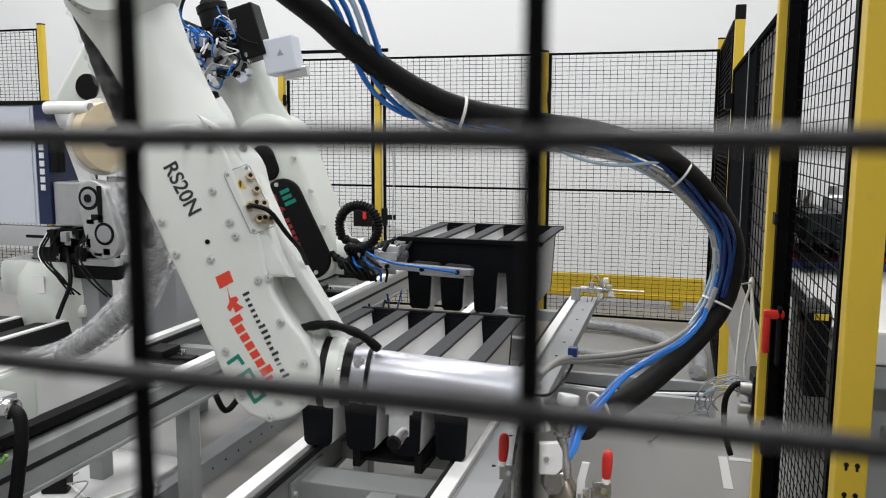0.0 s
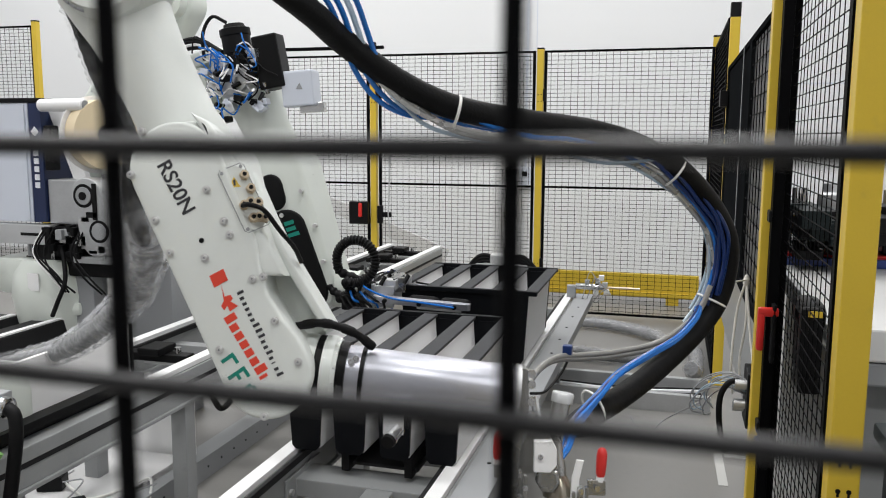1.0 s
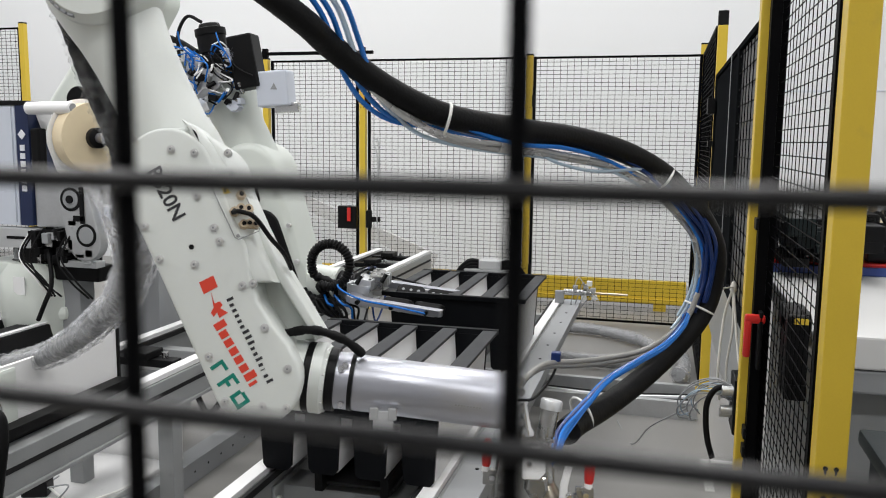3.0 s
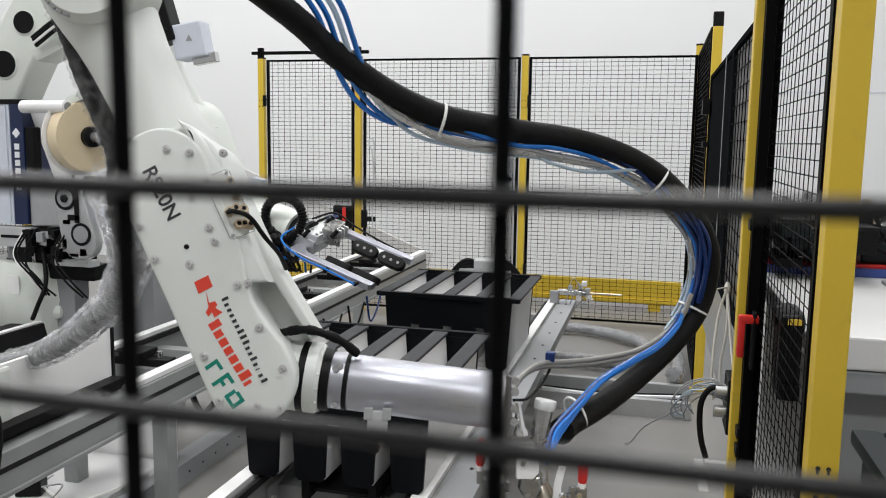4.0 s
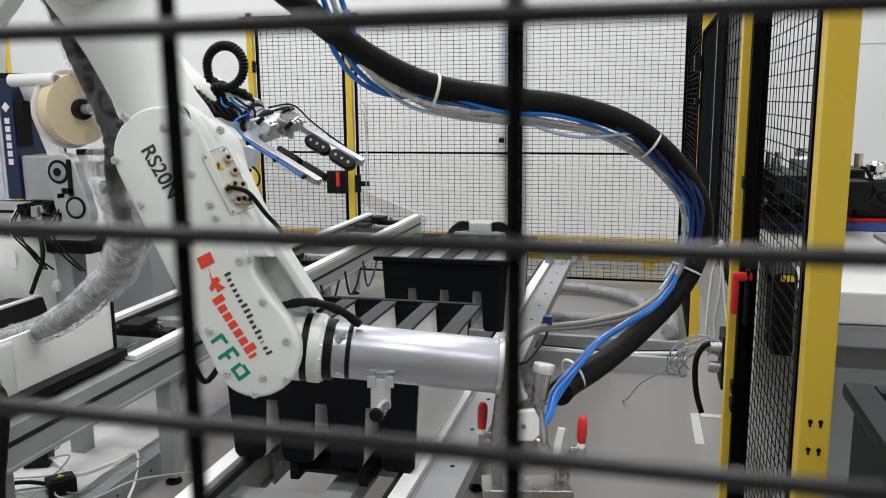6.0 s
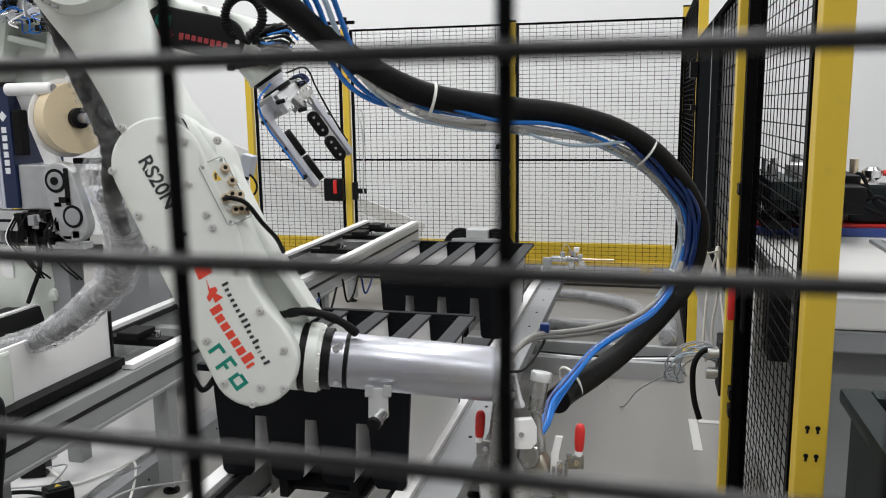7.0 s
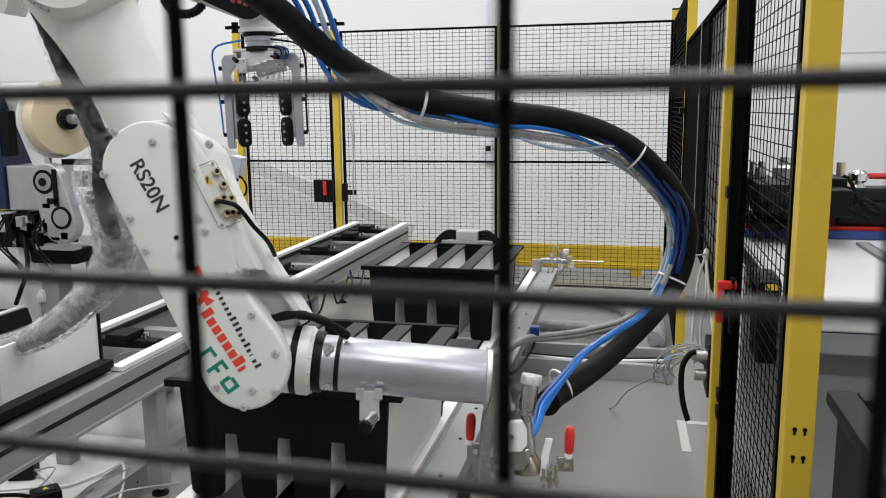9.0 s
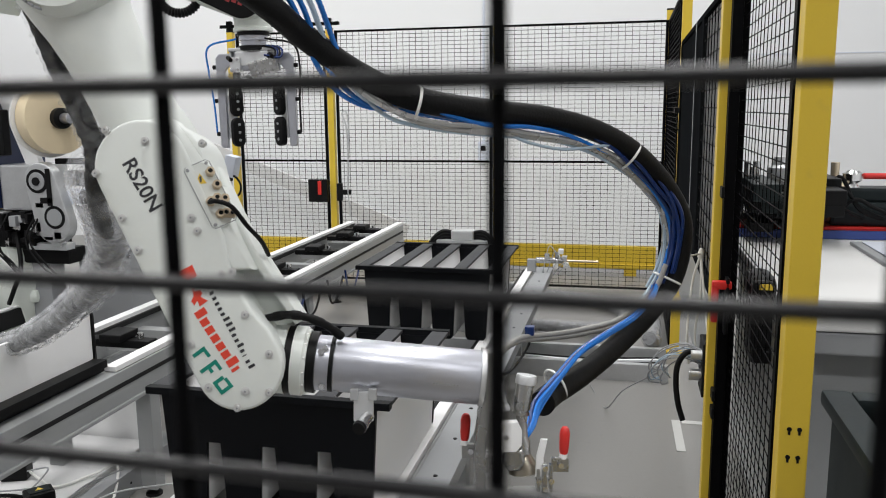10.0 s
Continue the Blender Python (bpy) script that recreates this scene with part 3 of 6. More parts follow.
        cyl(b, (x, y, z + 0.0036), (x, y, z + 0.0045), r * 0.36, seg=6)
        part("hex_socket", b, GREY_PAINT, bo)
    for px, py in ((453, 711), (403, 675), (372, 600), (280, 436), (252, 380), (207, 302), (223, 226), (292, 245), (467, 682), (508, 684), (508, 617), (466, 548), (425, 477), (443, 473), (372, 379), (383, 402), (340, 325), (333, 250), (341, 443)):
        bolt((px - 455) * 0.000665, (640 - py) * 0.000665)
    bolt(-0.0431, 0.2601, z=0.012)
    for px, py in ((334, 413),):
        b = bmesh.new()
        x, y = (px - 455) * 0.000665, (640 - py) * 0.000665
        cyl(b, (x, y, 0.013), (x, y, 0.0148), 0.003, seg=12)
        part("plug", b, BLACK, plate)
    # air fittings on a thin screwed panel
    pan = part("fitting_panel", prism(bmesh.new(), slot(0, 0.024, 0.0155, 0, -0.024, 0.0155, 8), 0.0, 0.0008), ROBOT, A)
    pan.matrix_basis = pose(-0.0344, 0.2015, 0.0085, 0, 0, 27) @ pose(0, 0, 0, 0, 20, 0)
    rim = [Vector((x, y, 0.0012)) for x, y in ((-0.0155, -0.036), (-0.0125, -0.0395), (0.0125, -0.0395), (0.0155, -0.036), (0.0155, 0.036), (0.0125, 0.0395), (-0.0125, 0.0395), (-0.0155, 0.036), (-0.0155, -0.036))]
    part("panel_edge", sweep(bmesh.new(), rim, 0.0005, 6), GREY_PAINT, pan, "grey edge of the panel")
    for x, y in ((-0.0115, 0.0355), (0.0115, 0.0355), (-0.0115, -0.0355), (0.0115, -0.0355)):
        part("screw", cyl(bmesh.new(), (x, y, 0.0005), (x, y, 0.0022), 0.0021, seg=10), GREY_PAINT, pan)
    inv = pan.matrix_basis.inverted()
    for x, y in ((-0.035, 0.2278), (-0.027, 0.2126), (-0.0344, 0.192), (-0.027, 0.1966), (-0.0178, 0.1966), (-0.023, 0.178), (-0.0164, 0.1794), (-0.0092, 0.1794)):
        q = inv @ Vector((x, y, 0.0085))
        x, y = q.x, q.y
        b = bmesh.new()
        cyl(b, (x, y, 0.0005), (x, y, 0.005), 0.006, seg=6)
        cyl(b, (x, y, 0.005), (x, y, 0.0105), 0.0047, seg=14)
        f = part("air_fitting", b, BRASS, pan, "brass air fitting", smooth=True)
        b = bmesh.new()
        cyl(b, (x, y, 0.0103), (x, y, 0.0109), 0.0026, seg=10)
        part("bore", b, BLACK, f)
    q = inv @ Vector((-0.0464, 0.218, 0.0085))
    b = bmesh.new()
    prism(b, [(-0.0065, -0.005), (0.0065, -0.005), (0, 0.0075)], 0, 0.0006)
    st = part("warning_triangle", b, STICKER, pan, "yellow warning triangle sticker")
    st.matrix_basis = pose(q.x, q.y, 0.0009, 0, 0, -18)
    b = bmesh.new()
    prism(b, [(-0.001, -0.0035), (0.001, -0.0035), (0.0018, 0.0045), (-0.0012, 0.0035)], 0.0006, 0.0009)
    part("warning_mark", b, DARK_INK, st)
    tube("signal_cable", [(-0.0323, 0.1915, 0.022), (-0.022, 0.192, 0.03), (-0.006, 0.186, 0.026), (0.009, 0.164, 0.01), (0.018, 0.147, -0.025), (0.02, 0.13, -0.06)], 0.0028, HOSE, A)
    # print on the plate
    writing("RS20N", 0.0238, DARK_INK, plate, pose(-0.1295, 0.2405, 0.0142, 0, 0, -60), bold=0.0004)
    bars = bmesh.new()
    prism(bars, [(-0.0095, -0.007), (0.0085, -0.0065), (0.0095, 0.0075), (-0.0085, 0.0075)], 0.0141, 0.0145)
    lg = part("red_square_mark", bars, RED_INK, plate, "red printed square")
    lg.location = (-0.059, 0.108, 0)
    lg.rotation_euler.z = radians(28)
    b = bmesh.new()
    prism(b, [(-0.011, 0.019), (-0.005, 0.003), (0.004, 0.006), (0.008, 0.001), (0.005, -0.004), (0.017, -0.01), (0.004, -0.0185), (0.0, -0.01), (-0.005, -0.017), (-0.01, -0.011), (-0.006, -0.003)], 0.0141, 0.0145)
    lg = part("red_star_mark", b, RED_INK, plate, "red printed emblem")
    lg.location = (-0.048, 0.085, 0)
    lg.scale = (0.72, 0.78, 1)
    # brand lines drawn as plain shapes
    def marks(name, rows, material, m, label):
        holder = new(name)
        holder.parent, holder.matrix_basis = plate, m
        holder["label"] = label
        for u, w, lo, hi in rows:
            b = bmesh.new()
            prism(b, [(u, lo), (u + w, lo), (u + w, hi), (u, hi)], 0.0141, 0.0145)
            part("print_bar", b, material, holder)
    marks("red_line", [(0.0112 * k, 0.0085 if k < 7 else 0.004, -0.0055, 0.0085 if k in (0, 6) else 0.0045) for k in range(8)], RED_INK, pose(-0.0475, 0.0655, 0, 0, 0, -57), "row of red printed bars")
    marks("dark_line", [(0.0069 * k, 0.0034 if k not in (13,) else 0.0013, -0.0028, 0.0052 if k in (0, 6, 7, 8, 11, 15) else 0.0024) for k in range(16)], DARK_INK, pose(-0.0355, 0.0935, 0, 0, 0, -62), "row of thin dark printed bars")
    marks("green_line", [(0.0, 0.0045, -0.008, 0.009), (0.0045, 0.009, 0.005, 0.009), (0.02, 0.0045, -0.012, 0.011), (0.0245, 0.009, 0.007, 0.011), (0.0245, 0.006, -0.003, 0.001),
                         (0.04, 0.0045, -0.008, 0.006), (0.0445, 0.009, 0.005, 0.009), (0.0535, 0.0045, -0.008, 0.009), (0.0445, 0.009, -0.008, -0.004)], GREEN_INK, pose(-0.0475, 0.019, 0, 0, 0, -54), "green printed emblem")
    # wrist and tool tube
    ax = Vector((0.9954, -0.0954, 0))
    o = Vector((0.0223, 0.0013, -0.06))
    def along(s):
        return o + ax * s
    def ring(name, prof, material, label=""):
        return part(name, lathe(bmesh.new(), prof, o, o + ax, 40), material, A, label, smooth=True)
    ring("wrist_hub", [(-0.03, 0.034), (0.008, 0.043), (0.022, 0.043), (0.0225, 0.036)], ROBOT)
    ring("seal_ring", [(0.0225, 0.0425), (0.031, 0.0425)], BLACK, "black rubber ring")
    ring("wrist_flange", [(0.031, 0.0435), (0.044, 0.0435), (0.046, 0.041), (0.049, 0.04)], ROBOT)
    ring("clamp_ring", [(0.049, 0.036), (0.0495, 0.0385), (0.0595, 0.0385), (0.06, 0.035)], BLACK, "black clamp ring")
    ring("adapter", [(0.06, 0.0345), (0.0765, 0.0345)], ALU)
    ring("band", [(0.0765, 0.0352), (0.0815, 0.0352)], BLACK, "black band")
    t = ring("tool_tube", [(0.0815, 0.0335), (0.083, 0.0342), (0.262, 0.0342), (0.264, 0.033)], ALU, "bright aluminium tool tube")
    ring("end_cap", [(0.264, 0.0352), (0.27, 0.0352), (0.2705, 0.031)], ALU_MATT)
    for k in range(14):
        w = 2 * math.pi * k / 14
        side = Vector((0.0954, 0.9954, 0)) * (0.0402 * math.cos(w)) + Vector((0, 0, 0.0402 * math.sin(w)))
        part("flange_bolt", cyl(bmesh.new(), along(0.0455) + side, along(0.048) + side, 0.0016, seg=8), BOLT, A)
    for s, y in ((0.068, 0.018), (0.068, -0.026), (0.073, 0.022)):
        b = bmesh.new()
        c0 = along(s) + Vector((0, y, math.sqrt(0.0355 ** 2 - y * y) - 0.001))
        cyl(b, c0, c0 + Vector((0, 0, 0.005)), 0.004, seg=12)
        part("grub_screw", b, STEEL, t, smooth=True)
    for k in range(9):
        p = along(0.205 + 0.0036 * k)
        part("print_bar", box(bmesh.new(), p.x, p.x + 0.0022, p.y - 0.0085, p.y - 0.0068, p.z + 0.0325, p.z + 0.0336), GREY_PAINT, t)
    # bracket with the small cylinder under the tube
    br = part("sensor_bracket", box(bmesh.new(), -0.012, 0.012, -0.036, 0, -0.003, 0.003, 0.001), ALU_MATT, A, "brushed metal bracket")
    br.location = along(0.119) + Vector((0.001, -0.026, 0.03))
    b = bmesh.new()
    box(b, -0.016, -0.006, -0.01, 0.004, 0.0, 0.007, 0.001)
    box(b, 0.006, 0.016, -0.01, 0.004, 0.0, 0.007, 0.001)
    part("bracket_foot", b, GALV, br)
    b = bmesh.new()
    lathe(b, [(0, 0.0075), (0.02, 0.0075), (0.0202, 0.0085), (0.028, 0.0085)], (0.006, -0.03, -0.004), (-0.006, -0.042, 0.03), 20)
    s = part("sensor", b, STEEL, br, "small steel sensor barrel", smooth=True)
    b = bmesh.new()
    lathe(b, [(0.028, 0.0088), (0.033, 0.008)], (0.006, -0.03, -0.004), (-0.006, -0.042, 0.03), 20)
    part("sensor_face", b, BLACK, s)
    # spiral-wrapped cable from the arm to the flange
    line = spline([(0.008, 0.048, -0.06), (0.021, 0.052, -0.04), (0.045, 0.057, -0.03), (0.066, 0.056, -0.028), (0.093, 0.046, -0.032), (0.114, 0.029, -0.045)], 10)
    part("wrapped_cable", sweep(bmesh.new(), line, 0.0049, 14, rib=0.0009, pitch=5), HOSE, A, "spiral-wrapped black cable", smooth=True)
    return A


near = robot_near()


def welding_tool():
    """The clamping tool at the end of the tube; same space as the near robot."""
    T = thing("clamping_tool", "steel clamping tool with red toggle clamps at the tube's end", "clamping tool", pose(-0.372, 0.743, 1.089, 80.23, 0.8, 13.78))
    def P(px, py):
        return Vector(((px - 784) * 0.000725 + 0.2202, (441 - py) * 0.000725 + 0.1332))
    def slab(name, pts, z0, z1, material, label="", bevel=0.001):
        return part(name, prism(bmesh.new(), [tuple(P(*p)) for p in pts], z0, z1, bevel), material, T, label)
    slab("end_plate", [(880, 612), (896, 616), (900, 690), (890, 720), (884, 780), (884, 872), (866, 872), (866, 780), (874, 720), (884, 690)], -0.1, -0.055, TOOL_STEEL, "dark aluminium end plate")
    slab("white_block", [(908, 733), (938, 731), (945, 745), (945, 772), (935, 783), (908, 783)], -0.06, -0.045, STRIP_WHITE, "white plastic block")
    slab("base_bar", [(850, 862), (1000, 862), (1004, 880), (850, 880)], -0.1, -0.03, TOOL_STEEL, "aluminium base bar")
    slab("bent_plate", [(982, 767), (994, 768), (987, 800), (986, 834), (972, 834), (974, 798)], -0.07, -0.067, CRATE_WHITE, "bent bright sheet-metal tab")
    g = P(918, 757)
    part("screw", cyl(bmesh.new(), (g.x, g.y, -0.046), (g.x, g.y, -0.041), 0.0034, seg=6), STEEL, T)
    slab("knuckle", [(918, 782), (950, 784), (954, 806), (944, 822), (924, 822), (914, 806)], -0.085, -0.06, TOOL_STEEL, "dark machined knuckle", bevel=0.004)
    def barrel(name, a, b, prof, material, z=-0.075, label="", seg=28):
        p, q = P(*a), P(*b)
        return part(name, lathe(bmesh.new(), prof, (p.x, p.y, z), (q.x, q.y, z), seg), material, T, label, smooth=True)
    barrel("air_cylinder", (956, 670), (947, 728), [(0, 0.0105), (0.002, 0.0112), (0.034, 0.0112), (0.0345, 0.0098), (0.037, 0.0098), (0.0375, 0.0112), (0.041, 0.0112), (0.042, 0.009)], TOOL_STEEL, label="polished air cylinder")
    barrel("cylinder_cap", (957, 668), (948, 726), [(-0.0085, 0.0125), (-0.007, 0.0136), (0.0035, 0.0136), (0.004, 0.011)], ALU_MATT, label="white cylinder cap")
    barrel("cylinder_neck", (947, 727), (952, 790), [(0, 0.0062), (0.008, 0.0062), (0.0085, 0.0075), (0.03, 0.0075), (0.034, 0.0095), (0.05, 0.0095)], TOOL_STEEL)
    barrel("funnel", (950, 782), (956, 842), [(0, 0.004), (0.014, 0.012), (0.03, 0.019), (0.036, 0.02), (0.038, 0.017)], mat("bronzed_steel", (0.3, 0.27, 0.22), 0.3, 0.95, vary=0.15, scale=20), z=-0.085, label="bronzed steel funnel")
    barrel("side_nozzle", (908, 660), (916, 712), [(0, 0.004), (0.03, 0.0065), (0.034, 0.009), (0.04, 0.009)], STEEL, z=-0.06)
    for a in ((902, 622), (902, 640), (902, 668), (902, 690)):
        p = P(*a)
        b = bmesh.new()
        cyl(b, (p.x, p.y, -0.056), (p.x, p.y, -0.046), 0.005, seg=14)
        part("screw", b, STEEL, T, smooth=True)
    for x, y, z in ((1024, 770, -0.07), (851, 752, -0.09)):
        g = P(x, y)
        b = bmesh.new()
        lathe(b, [(0, 0.0042), (0.003, 0.0056), (0.014, 0.0064), (0.026, 0.0066), (0.032, 0.0055), (0.035, 0.003), (0.0355, 0.001)], (g.x - 0.001, g.y - 0.018, z), (g.x + 0.001, g.y + 0.02, z), 18)
        part("clamp_grip", b, RED, T, "red vinyl clamp handle", smooth=True)
        b = bmesh.new()
        lathe(b, [(0, 0.005), (0.006, 0.005)], (g.x - 0.0015, g.y - 0.024, z), (g.x + 0.001, g.y + 0.02, z), 14)
        part("grip_collar", b, STRIP_WHITE, T)
        s = 1 if x > 900 else -1
        b = bmesh.new()
        box(b, g.x - 0.005 - 0.012 * (s > 0), g.x + 0.005 + 0.012 * (s < 0), g.y - 0.04, g.y - 0.022, z - 0.004, z + 0.004, 0.001)
        box(b, g.x - 0.026 * s - 0.0035, g.x - 0.026 * s + 0.0035, g.y - 0.066, g.y - 0.03, z - 0.006, z + 0.006, 0.001)
        box(b, g.x - 0.034 * s - 0.002, g.x - 0.034 * s + 0.002, g.y - 0.064, g.y - 0.036, z - 0.004, z + 0.008, 0.001)
        box(b, g.x - 0.018 * s - 0.002, g.x - 0.018 * s + 0.002, g.y - 0.064, g.y - 0.03, z - 0.004, z + 0.008, 0.001)
        part("clamp_arm", b, TOOL_STEEL, T)
        for dx, dy in ((-0.026, -0.034), (-0.018, -0.05), (-0.034, -0.05), (-0.026, -0.06), (-0.006, -0.03)):
            b = bmesh.new()
            cyl(b, (g.x + dx * s, g.y + dy, z), (g.x + dx * s, g.y + dy, z + 0.012), 0.0036, seg=12)
            part("clamp_pin", b, STEEL, T, smooth=True)
    return T


welding_tool()


# ---- hose bundle over the near robot ----
BUNDLE = [(-0.42, 0.72, 1.572), (-0.345, 0.803, 1.504), (-0.326, 0.855, 1.476), (-0.274, 0.912, 1.43), (-0.212, 0.974, 1.398), (-0.131, 1.065, 1.382), (-0.052, 1.156, 1.37),
          (0.022, 1.233, 1.345), (0.084, 1.304, 1.303), (0.139, 1.367, 1.236), (0.164, 1.391, 1.17), (0.153, 1.395, 1.087), (0.115, 1.365, 1.028),
          (0.049, 1.297, 0.97), (-0.004, 1.2, 0.948), (-0.041, 1.11, 0.946), (-0.051, 1.05, 0.95)]


def hose_bundle():
    h = thing("hose_bundle", "black hose bundled with blue air tubes and white cable ties", "hose", pose(0, 0, 0))
    line = spline(BUNDLE, 14)
    part("main_hose", sweep(bmesh.new(), line[:-3], 0.0156, 20, wobble=0.012, grow=0.24), HOSE, h, "black rubber hose", smooth=True)
    mid = spline(BUNDLE, 6)
    view = Vector((0.07, -0.11, 1.38))
    def beside(lo, hi, out, front, seed):
        """A line that runs along the hose, moved towards the inside of its bend and towards the fence."""
        rnd = random.Random(seed)
        pts = []
        for i in range(lo, hi, 4):
            p = mid[i]
            t = (mid[min(i + 1, len(mid) - 1)] - mid[max(i - 1, 0)]).normalized()
            v = (view - p).normalized()
            s = t.cross(v).normalized()
            pts.append(p + s * (out * min(1.0, 0.15 + (i - lo) / 10) + rnd.uniform(-0.0034, 0.0034)) + v * (front * min(1.0, 0.3 + (i - lo) / 9, 0.4 + (hi - i) / 9) + rnd.uniform(-0.003, 0.003)))
        return pts
    specs = [(16, 68, 0.029, 0.004, SILVER_TUBE, 0.0048), (14, 70, 0.0245, 0.01, SILVER_TUBE, 0.0042), (14, 72, 0.0335, 0.0, CLEAR_TUBE, 0.003), (22, 74, 0.0205, 0.013, BLUE, 0.0034),
             (36, 74, 0.0165, 0.017, DARK_BLUE, 0.0036), (44, 72, 0.012, 0.0195, DARK_BLUE, 0.0036), (46, 70, 0.007, 0.0215, DARK_BLUE, 0.0036), (46, 74, 0.0225, 0.014, DARK_BLUE, 0.0034),
             (48, 74, 0.027, 0.011, CLEAR_TUBE, 0.0034), (50, 68, 0.001, 0.0225, DARK_BLUE, 0.0034)]
    for k, (lo, hi, out, front, material, r) in enumerate(specs):
        tube("air_tube", beside(lo, hi, out, front, k), r, material, h, seg=8, steps=6)
    # blue tubes that run apart from the hose on its last stretch
    low = [(0.118, 1.34, 1.075), (0.111, 1.328, 1.059), (0.083, 1.295, 1.031), (0.047, 1.25, 1.006), (0.004, 1.194, 0.986), (-0.02, 1.132, 0.968), (-0.034, 1.07, 0.962), (-0.047, 1.01, 0.956), (-0.056, 0.97, 0.949), (-0.062, 0.935, 0.942)]
    fan = (0.006, 0.006, 0.006, 0.006, 0.007, 0.008, 0.01, 0.01, 0.006, 0.003)
    for k in range(8):
        rnd = random.Random(40 + k)
        w = 2 * math.pi * k / 8 + 0.3
        pts = []
        for i, p in enumerate(low):
            s = fan[i] * (0.75 + 0.25 * math.sin(i * 0.9 + k))
            pts.append(Vector(p) + Vector((math.cos(w) * s * 0.72 - (0.006 if 2 < i < 8 else 0.0), 0, math.sin(w) * s * 0.72 + (0.006 if 2 < i < 8 else 0.0))) + Vector((rnd.uniform(-0.001, 0.001), 0, 0)))
        tube("air_tube", pts, 0.0029, (BLUE, BLUE, DARK_BLUE)[k % 3], h, seg=8, steps=6)
    # blue tubes that hang free under the first stretch
    free = [(-0.345, 0.8, 1.545), (-0.328, 0.829, 1.511), (-0.322, 0.855, 1.474), (-0.315, 0.872, 1.441), (-0.301, 0.901, 1.41), (-0.275, 0.935, 1.39), (-0.233, 0.966, 1.383), (-0.19, 1.007, 1.374), (-0.13, 1.065, 1.362)]
    for k in range(4):
        pts = [Vector(p) + Vector((0.0085 * k, 0.004 * k, 0.004 * k)) * (1.0 if i < 5 else 0.5 if i < 7 else 0.1) for i, p in enumerate(free)]
        tube("loose_air_tube", pts, 0.0034, (BLUE, BLUE, CLEAR_TUBE, BLUE)[k], h, seg=8, steps=6)
    tube("drooping_tube", [(-0.12, 1.07, 1.362), (-0.1, 1.1, 1.345), (-0.075, 1.12, 1.333), (-0.03, 1.17, 1.322), (0.03, 1.23, 1.325), (0.06, 1.27, 1.327), (0.09, 1.3, 1.315)], 0.0026, CLEAR_TUBE, h, seg=8)
    for k in range(2):
        tube("braided_hose", [(0.136, 1.365, 1.11), (0.115, 1.35, 1.062), (0.06, 1.32, 1.012 + 0.007 * k), (-0.01, 1.28, 0.998 + 0.007 * k), (-0.06, 1.23, 1.002 + 0.006 * k), (-0.097, 1.17, 1.013 + 0.004 * k), (-0.116, 1.1, 1.014), (-0.128, 1.05, 0.995)], 0.0046, BRAID, h, "grey braided hose", seg=10, rib=0.0004)
    part("tube_connector", box(bmesh.new(), -0.092, -0.077, 1.19, 1.205, 1.016, 1.031, 0.002), DARK_BLUE, h, "dark blue push-in connector")
    tube("thin_cable", [(-0.084, 1.2, 1.018), (-0.086, 1.2, 1.0), (-0.094, 1.17, 0.986), (-0.105, 1.1, 0.982), (-0.12, 1.06, 0.99)], 0.0022, BLACK, h, seg=6)
    # ties
    for i, r, off in ((24, 0.0225, 0.006), (47, 0.0245, 0.009), (67, 0.0255, 0.009), (88, 0.026, 0.009)):
        p = mid[i]
        t = (mid[i + 1] - mid[i - 1]).normalized()
        v = (view - p).normalized()
        t = (t - v * t.dot(v) * 0.7).normalized()
        s = t.cross(v).normalized()
        up = s.cross(t)
        ring = [p + s * off + (s * math.cos(w) + up * math.sin(w)) * r for w in [2 * math.pi * k / 28 for k in range(29)]]
        tie = part("cable_tie", sweep(bmesh.new(), ring, 0.0021, 6), TIE, h, "white nylon cable tie", smooth=True)
    return h


hose_bundle()


